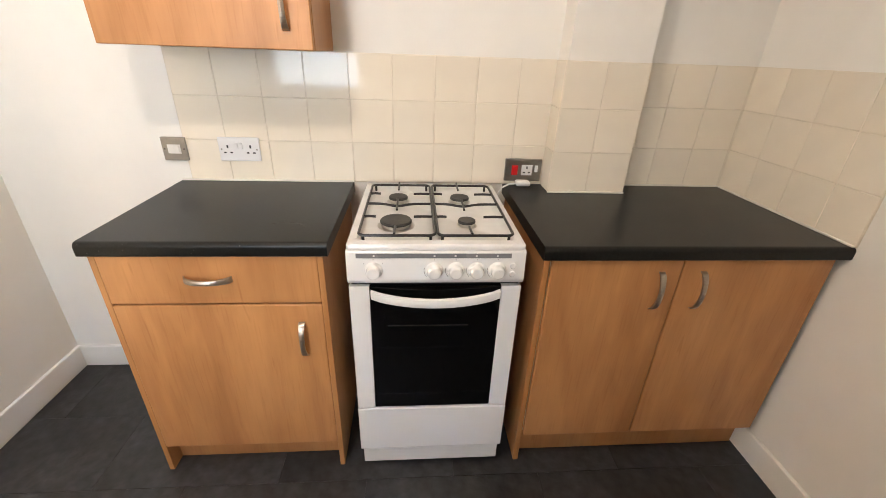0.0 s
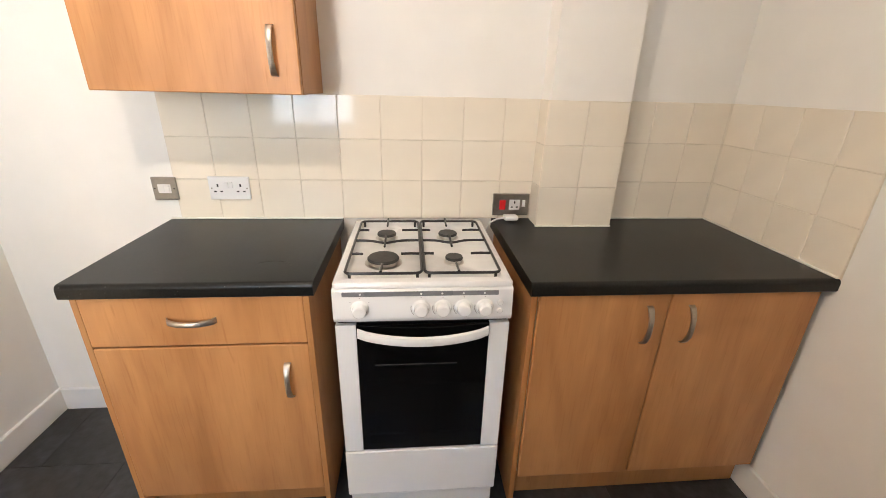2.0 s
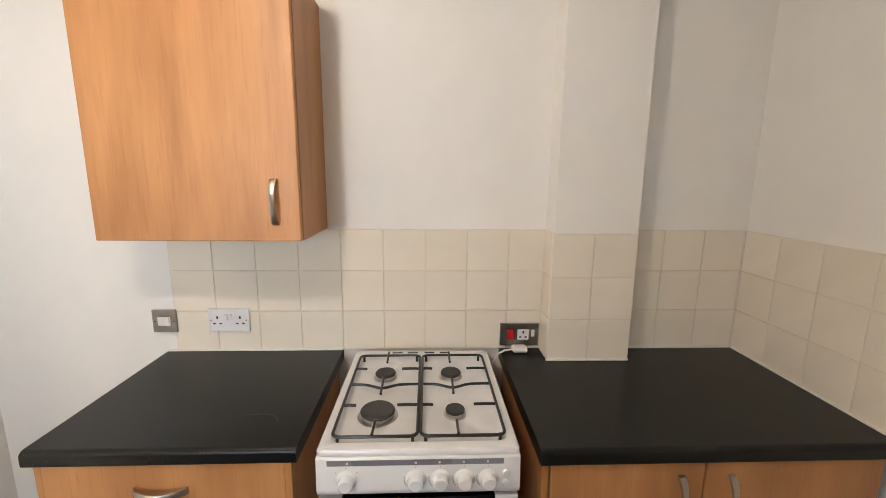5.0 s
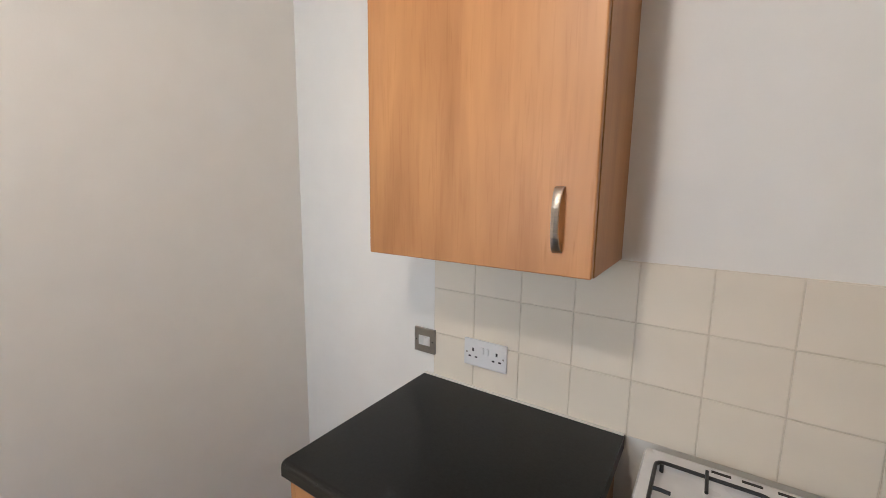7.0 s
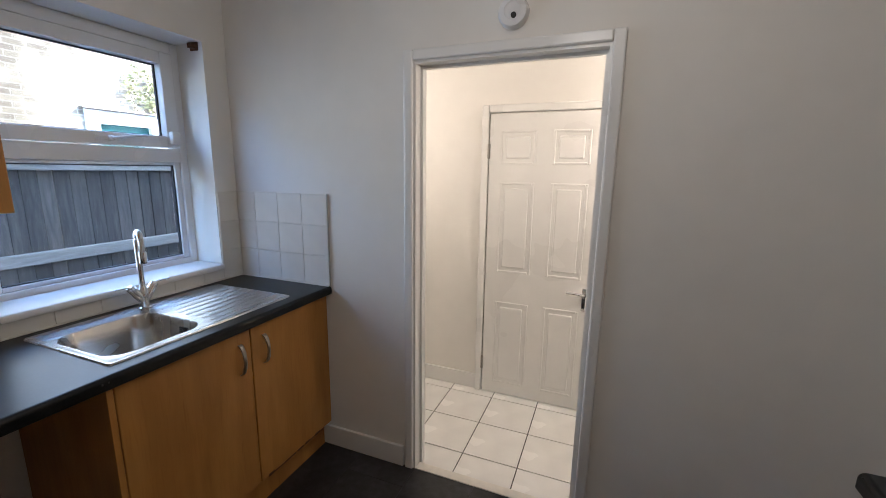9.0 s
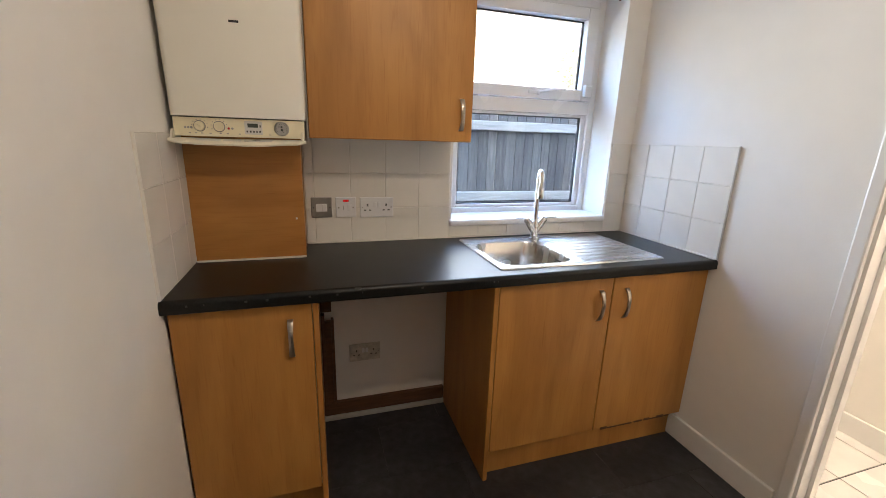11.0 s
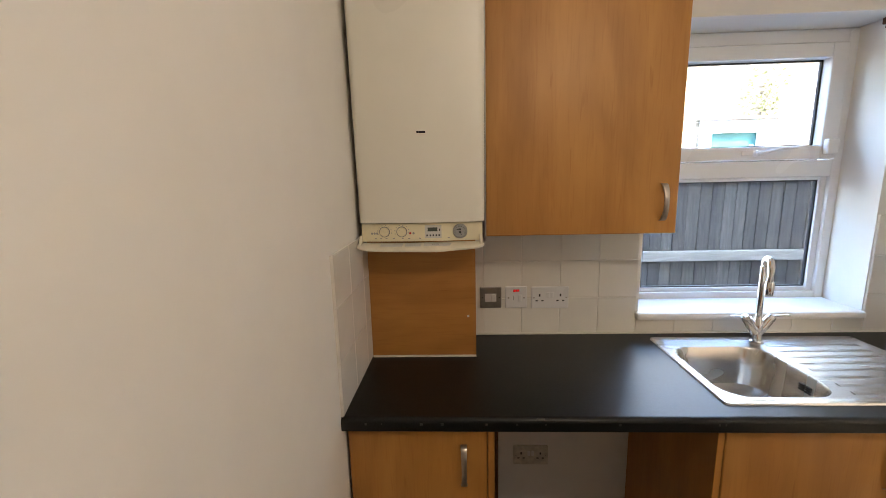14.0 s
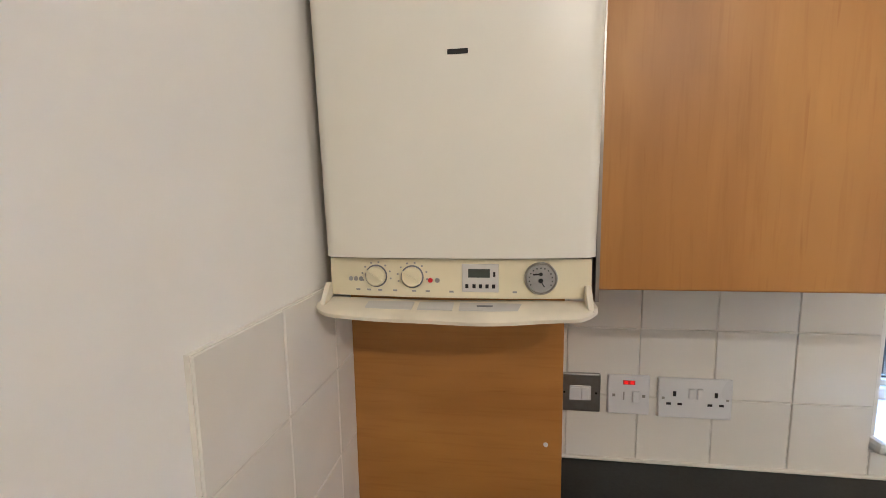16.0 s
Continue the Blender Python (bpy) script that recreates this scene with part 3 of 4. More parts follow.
# north run
wl = worktop(-0.934, -0.304, N, -0.566, "black slate-effect laminate worktop with worn chipped edge")
wr = worktop(0.277, EN, N, -0.592, "black slate-effect laminate worktop in the corner")
bm = bmesh.new()
random.seed(11)
for k in range(9):
    cx = random.uniform(-0.93, -0.31)
    s = random.uniform(0.0006, 0.0014)
    cz = TOP - random.uniform(0.003, 0.030)
    box(bm, cx - s * 1.2, cx + s * 1.2, -0.5668, -0.563, cz - s * 0.8, cz + s * 0.8, bevel=0.0004)
tagged(part("chip", bm, CHIPPED, wl, "pale chips along the worn edge"), kind="stuff")
bm = bmesh.new()
tube(bm, [(-0.44 + 0.055 * math.cos(radians(a)), -0.46 + 0.04 * math.sin(radians(a)), TOP) for a in range(0, 150, 10)], 0.0011, 5)
part("scratch", bm, CHIPPED, wl, "pale ring-shaped scratch")
structure("trim", boxes((-0.934, -0.304, N - 0.016, N - 0.007, TOP, TOP + 0.006), bevel=0.002), SEAL, "white sealant bead along the worktop", "sealant")

structure("trim", boxes((BX0 - 0.012, BX1, BY - 0.016, BY - 0.007, TOP, TOP + 0.006), bevel=0.002), SEAL, "white sealant bead round the boxing", "sealant")
structure("trim", boxes((BX1 + 0.004, EN - 0.016, N - 0.016, N - 0.007, TOP, TOP + 0.006), bevel=0.002), SEAL, "white sealant bead along the worktop", "sealant")
structure("trim", boxes((EN - 0.016, EN - 0.007, -0.588, N - 0.016, TOP, TOP + 0.006), bevel=0.002), SEAL, "white sealant bead along the worktop", "sealant")
base = thing("base_cabinet", -0.62, -0.28, FL, "beech-effect base cabinet with one drawer over a door", "cabinet")
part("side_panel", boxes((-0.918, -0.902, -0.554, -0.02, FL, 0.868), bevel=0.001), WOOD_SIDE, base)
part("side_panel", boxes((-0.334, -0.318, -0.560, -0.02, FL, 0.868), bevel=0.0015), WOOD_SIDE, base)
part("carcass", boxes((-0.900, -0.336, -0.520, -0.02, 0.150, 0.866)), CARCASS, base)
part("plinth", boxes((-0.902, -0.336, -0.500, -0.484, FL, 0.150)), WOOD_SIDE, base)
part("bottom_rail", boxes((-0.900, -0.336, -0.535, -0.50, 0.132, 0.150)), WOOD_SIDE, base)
dr = front("drawer_front", base, -0.901, -0.335, -0.538, 1, 0.720, 0.868, WOOD)
bow_handle(dr, (-0.692, -0.556, 0.800), (-0.566, -0.556, 0.800), (0, -1, 0))
dd = front("door", base, -0.901, -0.335, -0.538, 1, 0.150, 0.714, WOOD)
bow_handle(dd, (-0.398, -0.556, 0.655), (-0.398, -0.556, 0.535), (0, -1, 0))

base = thing("base_cabinet", 0.73, -0.29, FL, "beech-effect double base cabinet in the corner", "cabinet")
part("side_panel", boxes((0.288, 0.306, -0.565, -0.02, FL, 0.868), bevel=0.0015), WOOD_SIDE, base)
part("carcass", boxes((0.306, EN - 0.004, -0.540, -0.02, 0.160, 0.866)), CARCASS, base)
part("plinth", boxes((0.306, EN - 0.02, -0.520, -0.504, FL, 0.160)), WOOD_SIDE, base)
for x0, x1, hx in ((0.308, 0.689, 0.630), (0.693, 1.150, 0.756)):
    d = front("door", base, x0, x1, -0.560, 1, 0.176, 0.868, WOOD)
    bow_handle(d, (hx, -0.578, 0.830), (hx, -0.578, 0.705), (0, -1, 0))


def wall_cabinet(x0, x1, yb, yf, z0, z1, mat, side, label, hx, hz0, hz1, door_gap=0.0):
    f = 1 if yf > yb else -1
    ob = thing("wall_cabinet", (x0 + x1) / 2, (yb + yf) / 2, z0, label, "cabinet")
    y1 = yf - f * 0.021
    part("side_panel", boxes((x0, x0 + 0.016, yb, y1, z0, z1), bevel=0.001), side, ob)
    part("side_panel", boxes((x1 - 0.016, x1, yb, y1, z0, z1), bevel=0.001), side, ob)
    part("carcass", boxes((x0 + 0.016, x1 - 0.016, yb, y1, z0 + 0.001, z0 + 0.018), (x0 + 0.016, x1 - 0.016, yb, y1, z1 - 0.018, z1 - 0.001), (x0 + 0.016, x1 - 0.016, yb, yb + f * 0.006, z0 + 0.018, z1 - 0.018)), CARCASS, ob)
    d = front("door", ob, x0 + 0.001, x1 - 0.001, y1 + f * 0.003, -f, z0, z1, mat)
    bow_handle(d, (hx, yf, hz1), (hx, yf, hz0), (0, f, 0))
    return ob


wall_cabinet(-0.905, -0.345, N, -0.300, 1.362, 2.080, WOOD, WOOD_SIDE, "beech-effect wall cabinet with one closed door", -0.412, 1.408, 1.535)

# ---- cooker ----
cooker = thing("gas_cooker", -0.013, -0.30, FL, "white freestanding gas cooker with four burners and black glass oven door", "cooker")
CX0, CX1, CF = -0.253, 0.228, -0.560
part("body", boxes((CX0 + 0.002, CX1 - 0.002, CF + 0.03, -0.06, 0.060, 0.900), bevel=0.003), ENAMEL, cooker)
for fx in (CX0 + 0.06, CX1 - 0.06):
    for fy in (CF + 0.07, -0.10):
        bm = bmesh.new()
        lathe(bm, (fx, fy, FL), (0, 0, 1), ((0.016, 0), (0.016, 0.012), (0.010, 0.016), (0.010, 0.03)), 14)
        part("foot", bm, CAST, cooker)
# pressed hob tray: a raised rim round a lower floor
bm = bmesh.new()
loops = []
for ins, z, r in ((0.0, 0.900, 0.012), (0.0, 0.910, 0.012), (0.004, 0.915, 0.014), (0.026, 0.9165, 0.02), (0.032, 0.911, 0.02), (0.042, 0.905, 0.02)):
    back = 0.0 if ins < 0.01 else 0.018
    loops.append([bm.verts.new((a, b, z)) for a, b in round_rect(CX0 + ins, CX1 - ins, CF - 0.022 + ins, -0.034 - ins - back, r, 4)])
for a, b in zip(loops, loops[1:]):
    for k in range(len(a)):
        bm.faces.new((a[k], a[(k + 1) % len(a)], b[(k + 1) % len(b)], b[k]))
bm.faces.new(loops[-1])
bm.faces.new(loops[0])
part("hob", bm, ENAMEL_HOB, cooker, "white enamel hob tray", smooth=True)
vents = bmesh.new()
for cx in (-0.10, -0.045, 0.015, 0.07):
    box(vents, cx - 0.018, cx + 0.018, -0.058, -0.050, 0.9150, 0.9172, bevel=0.0005)
tagged(part("vent_slot", vents, DARK, cooker), kind="stuff")
BURN = ((-0.127, -0.212, 0.032), (0.083, -0.212, 0.032), (-0.127, -0.425, 0.046), (0.083, -0.425, 0.026))
for bx_, by_, br in BURN:
    bm = bmesh.new()
    lathe(bm, (bx_, by_, 0.902), (0, 0, 1), ((br * 1.25, 0), (br * 1.2, 0.003), (br * 0.95, 0.005), (br * 0.95, 0.014)), 32)
    bn = part("burner", bm, ALU, cooker, smooth=True)
    bm = bmesh.new()
    lathe(bm, (bx_, by_, 0.916), (0, 0, 1), ((br, 0), (br * 1.02, 0.004), (br * 0.94, 0.008), (br * 0.3, 0.007)), 32)
    part("burner_cap", bm, CAP, bn, "black burner cap", smooth=True)
GZ = 0.9275
for gx0, gx1, cx in ((CX0 + 0.030, -0.017, -0.127), (-0.009, CX1 - 0.030, 0.083)):
    gy0, gy1, ym = CF + 0.010, -0.100, -0.300
    bm = bmesh.new()
    ring = [(a, b, GZ) for a, b in round_rect(gx0, gx1, gy0, gy1, 0.018, 4)]
    tube(bm, ring, 0.0042, 8, closed=True)
    wave = []
    for k in range(21):
        s = k / 20
        xx = gx0 + (gx1 - gx0) * s
        wave.append((xx, ym - 0.022 * math.exp(-((xx - cx) / 0.035) ** 2), GZ))
    tube(bm, wave, 0.0042, 8)
    for cy in (-0.212, -0.425):
        for xa, xb in ((gx0, cx - 0.060), (gx1, cx + 0.052)):
            tube(bm, [(xa, cy + 0.012, GZ), ((xa + xb) / 2, cy + 0.012, GZ + 0.001), (xb, cy + 0.012, GZ)], 0.0042, 8)
    for ya, yb in ((gy1 + 0.012, gy1 - 0.055), (ym + 0.03, ym - 0.055), (gy0 - 0.002, gy0 + 0.062)):
        tube(bm, [(cx, ya, GZ + 0.006), (cx, (ya + yb) / 2, GZ + 0.002), (cx, yb, GZ)], 0.0036, 8)
    for a, b in ((gx0 + 0.012, gy0 + 0.006), (gx1 - 0.012, gy0 + 0.006), (gx0 + 0.012, gy1 - 0.006), (gx1 - 0.012, gy1 - 0.006)):
        tube(bm, [(a, b, GZ), (a, b, 0.908)], 0.0042, 8)
    part("pan_support", bm, CAST, cooker, "black wire pan support", smooth=True)
# control panel
bm = slab(bmesh.new(), ((CF - 0.020, 0.899), (CF - 0.025, 0.894), (CF - 0.030, 0.814), (CF - 0.024, 0.800), (CF + 0.03, 0.800), (CF + 0.03, 0.899)), "x", CX0 - 0.001, CX1 + 0.001)
bmesh.ops.bevel(bm, geom=list(bm.edges), offset=0.003, segments=2, profile=0.5, affect='EDGES')
panel = part("control_panel", bm, ENAMEL, cooker, smooth=True)
part("marking_band", boxes((CX0 + 0.026, CX1 - 0.040, CF - 0.0275, CF - 0.022, 0.878, 0.891)), GREY, panel, "grey band with white marks")
dots = bmesh.new()
for dx in (-0.180, -0.020, 0.036, 0.093, 0.150):
    lathe(dots, (dx, CF - 0.0272, 0.8845), (0, -1, 0), ((0.0030, 0), (0.0026, 0.0012)), 10)
tagged(part("mark", dots, WHITE_PLASTIC, panel), kind="stuff")
for kx in (-0.182, -0.020, 0.038, 0.095, 0.152):
    bm = bmesh.new()
    lathe(bm, (kx, CF - 0.028, 0.842), (0, -1, 0), ((0.0245, 0), (0.0225, 0.005), (0.0195, 0.007), (0.0175, 0.022), (0.014, 0.025)), 28)
    box(bm, kx - 0.0012, kx + 0.0012, CF - 0.0534, CF - 0.050, 0.850, 0.856, bevel=0.0005)
    part("knob", bm, ENAMEL, panel, smooth=True)
prints = bmesh.new()
for kx in (-0.182, -0.020, 0.038, 0.095, 0.152):
    if kx > -0.1:
        tube(prints, [(kx + 0.0275 * math.cos(radians(a)), CF - 0.0290, 0.842 + 0.0275 * math.sin(radians(a))) for a in range(165, 226, 10)], 0.0011, 5)
    for a in ((90,) if kx > -0.1 else (40, 90, 140)):
        lathe(prints, (kx + 0.032 * math.cos(radians(a)), CF - 0.0285, 0.842 + 0.032 * math.sin(radians(a))), (0, -1, 0), ((0.0014, 0), (0.0012, 0.0008)), 8)
tagged(part("print", prints, PRINT, panel), kind="stuff")
for bz in (0.856, 0.831):
    bm = bmesh.new()
    lathe(bm, (0.194, CF - 0.028, bz), (0, -1, 0), ((0.0085, 0), (0.0085, 0.004), (0.0070, 0.006)), 18)
    part("button", bm, ENAMEL, panel, smooth=True)
# near-black block puts the shade into the gap over the oven door
part("shadow_gap", boxes((CX0 + 0.006, CX1 - 0.006, CF - 0.004, CF + 0.035, 0.786, 0.802)), DARK, cooker)
# oven door
door = part("oven_door", boxes((CX0 + 0.056, CX1 - 0.056, CF - 0.018, CF + 0.03, 0.332, 0.786), bevel=0.002), BLACK_GLASS, cooker, "black oven glass")
for x0, x1 in ((CX0, CX0 + 0.056), (CX1 - 0.056, CX1)):
    part("stile", boxes((x0, x1, CF - 0.020, CF + 0.03, 0.330, 0.786), bevel=0.003), ENAMEL, door, "white enamel door edge")
# glint of the rack laid on the glass as a bright strip
part("rack_glint", boxes((-0.150, 0.085, CF - 0.0190, CF - 0.0178, 0.652, 0.6545)), PLATE, door, "thin steel strip standing in for a glint of the oven rack")
bm = bmesh.new()
rows = []
for k in range(17):
    s = k / 16
    xx = CX0 + 0.060 + (CX1 - CX0 - 0.120) * s
    bow = 1 - (2 * s - 1) ** 2
    zc, yo = 0.764 - 0.020 * bow, CF - 0.022 - 0.018 * bow ** 0.6
    rows.append([bm.verts.new((xx, yo + dy, zc + dz)) for dy, dz in ((0, 0.0145), (-0.008, 0.012), (-0.011, 0.0), (-0.008, -0.012), (0, -0.0145), (0.005, 0))])
for r, q in zip(rows, rows[1:]):
    for k in range(6):
        bm.faces.new((r[k], r[(k + 1) % 6], q[(k + 1) % 6], q[k]))
bm.faces.new(rows[0])
bm.faces.new(rows[-1])
part("oven_handle", bm, ENAMEL, door, "curved white oven handle", smooth=True)
part("drawer_panel", boxes((CX0 - 0.001, CX1 + 0.001, CF - 0.022, CF + 0.03, 0.140, 0.326), bevel=0.004), ENAMEL, cooker)
part("plinth", boxes((CX0 + 0.006, CX1 - 0.006, CF - 0.008, CF + 0.03, 0.058, 0.138), bevel=0.003), ENAMEL, cooker)


# ---- wall plates ----
def plate(x0, x1, z0, z1, y, f, mat, label, name="double_socket", kind="double"):
    """A wall plate on the face at y that looks along f; kind: double, switch, fused, cooker."""
    ob = thing(name, (x0 + x1) / 2, y, z0, label, "socket" if kind in ("double", "cooker") else "switch")
    part("plate", boxes((x0, x1, y, y + f * 0.009, z0, z1), bevel=0.0025), mat, ob)
    xc, zc, yf = (x0 + x1) / 2, (z0 + z1) / 2, y + f * 0.009

    def slot(cx, cz, w, h, m=DARK, out=0.0006, nm="pin_slot"):
        part(nm, boxes((cx - w / 2, cx + w / 2, yf - f * 0.001, yf + f * out, cz - h / 2, cz + h / 2)), m, ob)

    def pins(cx):
        slot(cx, zc + 0.010, 0.006, 0.011)
        slot(cx - 0.011, zc - 0.012, 0.009, 0.005)
        slot(cx + 0.011, zc - 0.012, 0.009, 0.005)

    def rocker(cx, cz, w=0.011, h=0.022, m=WHITE_PLASTIC):
        part("rocker", boxes((cx - w / 2, cx + w / 2, yf, yf + f * 0.005, cz - h / 2, cz + h / 2), bevel=0.0015), m, ob)

    if kind == "double":
        pins(xc - 0.040)
        pins(xc + 0.040)
        rocker(xc - 0.008, zc + 0.012)
        rocker(xc + 0.008, zc + 0.012)
        for sx in (-0.062, 0.062):
            slot(xc + sx, zc, 0.005, 0.005, PLATE, 0.001, "screw")
    elif kind == "switch":
        slot(xc, zc, 0.044, 0.032, WHITE_PLASTIC, 0.002, "insert")
        rocker(xc - f * 0.010, zc, 0.016, 0.026)
        slot(xc + f * 0.010, zc, 0.018, 0.024, WHITE_PLASTIC, 0.003, "insert")
        for sx in (-0.033, 0.033):
            slot(xc + sx, zc, 0.004, 0.004, DARK, 0.001, "screw")
    elif kind == "fused":
        rocker(xc - 0.014, zc - 0.002, 0.014, 0.026)
        slot(xc, zc + 0.028, 0.024, 0.009, RED, 0.0012, "lens")
        slot(xc - 0.006, zc + 0.028, 0.007, 0.007, NEON, 0.002, "neon_lamp")
        slot(xc + 0.006, zc + 0.028, 0.007, 0.007, NEON, 0.002, "neon_lamp")
        slot(xc + 0.010, zc - 0.002, 0.003, 0.018, PRINT)
        for sx in (-0.030, 0.030):
            slot(xc + sx, zc - 0.001, 0.006, 0.006, PLATE, 0.001, "screw")
    else:
        rocker(xc - 0.034, zc, 0.024, 0.038, RED)
        slot(xc + 0.014, zc, 0.042, 0.040, WHITE_PLASTIC, 0.002, "insert")
        for dx, dz, w, h in ((0, 0.010, 0.005, 0.010), (-0.010, -0.009, 0.008, 0.005), (0.010, -0.009, 0.008, 0.005)):
            slot(xc + 0.014 + dx, zc + dz, w, h, DARK, 0.0026)
        rocker(xc + 0.050, zc + 0.006, 0.012, 0.026)
    return ob


TP = 0.008
plate(-0.974, -0.890, 0.984, 1.068, N - TP, -1, PLATE, "square satin steel fan switch at the tile edge", "light_switch", "switch")
plate(-0.778, -0.634, 0.986, 1.071, N - TP, -1, WHITE_PLASTIC, "white plastic double socket on cream tiles")
plate(0.277, 0.421, 0.925, 1.012, N - TP, -1, PLATE, "satin steel cooker socket with a red switch", "cooker_socket", "cooker")
plug = thing("plug", 0.345, N - 0.03, 0.93, "white plug and cable trailing behind the cooker", "plug")
bm = bmesh.new()
box(bm, 0.318, 0.372, N - 0.065, N - 0.022, 0.916, 0.934, bevel=0.007, segments=3)
part("plug_body", bm, WHITE_PLASTIC, plug, smooth=True)
bm = bmesh.new()
tube(bm, [(0.325, -0.045, 0.924), (0.29, -0.05, 0.921), (0.262, -0.055, 0.908), (0.245, -0.05, 0.86), (0.240, -0.045, 0.78)], 0.0035, 8)
part("cable", bm, WHITE_PLASTIC, plug, smooth=True)

# ---- south run ----
SX0, SX1, SY0, SY1 = -1.360, -0.625, -2.825, -2.365     # sink outline
ws = worktop(W, ES, S, SF, "long black slate-effect laminate worktop under the window", (-0.975, -0.648, -2.745, -2.395))
structure("trim", boxes((WX0 - 0.02, 0.03, S + 0.007, S + 0.016, TOP, TOP + 0.006), bevel=0.002), SEAL, "white sealant bead along the worktop", "sealant")
structure("trim", boxes((W + 0.007, W + 0.016, S + 0.018, SF - 0.008, TOP, TOP + 0.006), bevel=0.002), SEAL, "white sealant bead along the worktop", "sealant")
structure("trim", boxes((W + 0.007, WX0 - 0.022, S + 0.007, S + 0.016, TOP, TOP + 0.006), bevel=0.002), SEAL, "white sealant bead along the worktop", "sealant")
structure("trim", boxes((0.035, ES - 0.01, -2.678, -2.668, TOP, TOP + 0.006), bevel=0.002), SEAL, "white sealant bead under the board", "sealant")
bm = bmesh.new()
random.seed(5)
for k in range(10):
    cx, s = random.uniform(-0.6, 0.4), random.uniform(0.0006, 0.002)
    box(bm, cx - s * 2, cx + s * 2, SF - 0.004, SF + 0.0006, TOP - 0.018 - s, TOP - 0.014 + s * 0.4, bevel=0.0004)
box(bm, -0.128, -0.108, SF - 0.012, SF - 0.001, TOP - 0.006, TOP - 0.0012, bevel=0.001)
tagged(part("chip", bm, CHIPPED, ws, "pale chips along the worn edge"), kind="stuff")

base = thing("base_cabinet", 0.2, -2.6, FL, "narrow honey beech-effect base cabinet with one door under the boiler", "cabinet")
part("side_panel", boxes((0.000, 0.018, S + 0.02, SF - 0.030, FL, 0.868), bevel=0.0015), WOOD_S, base)
part("carcass", boxes((0.018, 0.392, S + 0.02, SF - 0.062, 0.160, 0.866)), CARCASS, base)
part("plinth", boxes((0.018, 0.300, SF - 0.085, SF - 0.069, FL + 0.002, 0.160)), WOOD_S, base)
d = front("door", base, 0.020, 0.402, SF - 0.046, -1, 0.176, 0.868, WOOD_S)
bow_handle(d, (0.084, SF - 0.028, 0.815), (0.084, SF - 0.028, 0.690), (0, 1, 0))
pipes = thing("pipe_stub", 0.36, SF - 0.07, FL, "dark pipe ends where the plinth is missing", "pipe")
bm = bmesh.new()
for px in (0.335, 0.362):
    tube(bm, [(px, SF - 0.11, FL), (px, SF - 0.11, 0.12), (px, SF - 0.14, 0.15)], 0.008, 10)
part("pipe", bm, NICKEL, pipes, smooth=True)

base = thing("base_cabinet", -1.09, -2.6, FL, "honey beech-effect double sink cabinet with a worn plinth", "cabinet")
part("side_panel", boxes((-0.608, -0.590, S + 0.02, SF - 0.030, FL, 0.868), bevel=0.0015), WOOD_S, base)
part("carcass", boxes((W + 0.01, -0.608, SF - 0.080, SF - 0.062, 0.160, 0.866), (W + 0.01, -0.608, S + 0.02, SF - 0.080, 0.160, 0.178)), CARCASS, base)
part("plinth", boxes((W + 0.02, -0.608, SF - 0.085, SF - 0.069, FL, 0.160)), WOOD_S, base)
for x0, x1, hx in ((-1.088, -0.610, -1.036), (-1.564, -1.092, -1.154)):
    d = front("door", base, x0, x1, SF - 0.046, -1, 0.170, 0.868, WOOD_S)
    bow_handle(d, (hx, SF - 0.028, 0.815), (hx, SF - 0.028, 0.690), (0, 1, 0))
worn = bmesh.new()
random.seed(8)
xx = -1.13
while xx > -1.52:
    w = random.uniform(0.02, 0.07)
    box(worn, xx - w, xx, SF - 0.045, SF - 0.0265, 0.166, 0.171 + random.uniform(0.0, 0.008), bevel=0.001)
    xx -= w + random.uniform(0.0, 0.02)
part("swollen_edge", worn, RAW, base, "water-damaged lower door edge")

# appliance gap
gap = thing("pipe_batten", -0.3, S + 0.02, FL, "brown bare timber battens on the wall under the worktop", "batten")
part("batten", boxes((-0.590, 0.0, S, S + 0.030, FL, FL + 0.024), bevel=0.002), EDGING, gap)
part("batten", boxes((-0.590, 0.0, S, S + 0.022, FL + 0.024, 0.126), bevel=0.003), RAW, gap)
for x0, x1, d, top in ((-0.058, -0.046, 0.034, 0.560), (-0.046, -0.018, 0.022, 0.548), (-0.018, -0.002, 0.034, 0.585)):
    part("batten", boxes((x0, x1, S, S + d, 0.126, top), bevel=0.002), RAW, gap)
part("batten", boxes((-0.050, -0.002, S, S + 0.012, 0.590, 0.690), bevel=0.002), RAW, gap)
plate(-0.268, -0.124, 0.325, 0.412, S, 1, DUSTY, "dusty white double socket under the worktop")

# sink and tap
sink = thing("sink", -1.0, -2.6, TOP, "inset stainless steel sink with a ribbed drainer", "sink")
bm = bmesh.new()
loops = []
n = 6
for x0, x1, y0, y1, r, z in ((SX0, SX1, SY0, SY1, 0.012, TOP), (SX0 + 0.002, SX1 - 0.002, SY0 + 0.002, SY1 - 0.002, 0.012, TOP + 0.005), (SX0 + 0.012, SX1 - 0.012, SY0 + 0.012, SY1 - 0.012, 0.012, TOP + 0.005), (SX0 + 0.016, SX1 - 0.016, SY0 + 0.016, SY1 - 0.016, 0.012, TOP + 0.003)):
    loops.append([bm.verts.new((a, b, z)) for a, b in round_rect(x0, x1, y0, y1, r, n)])
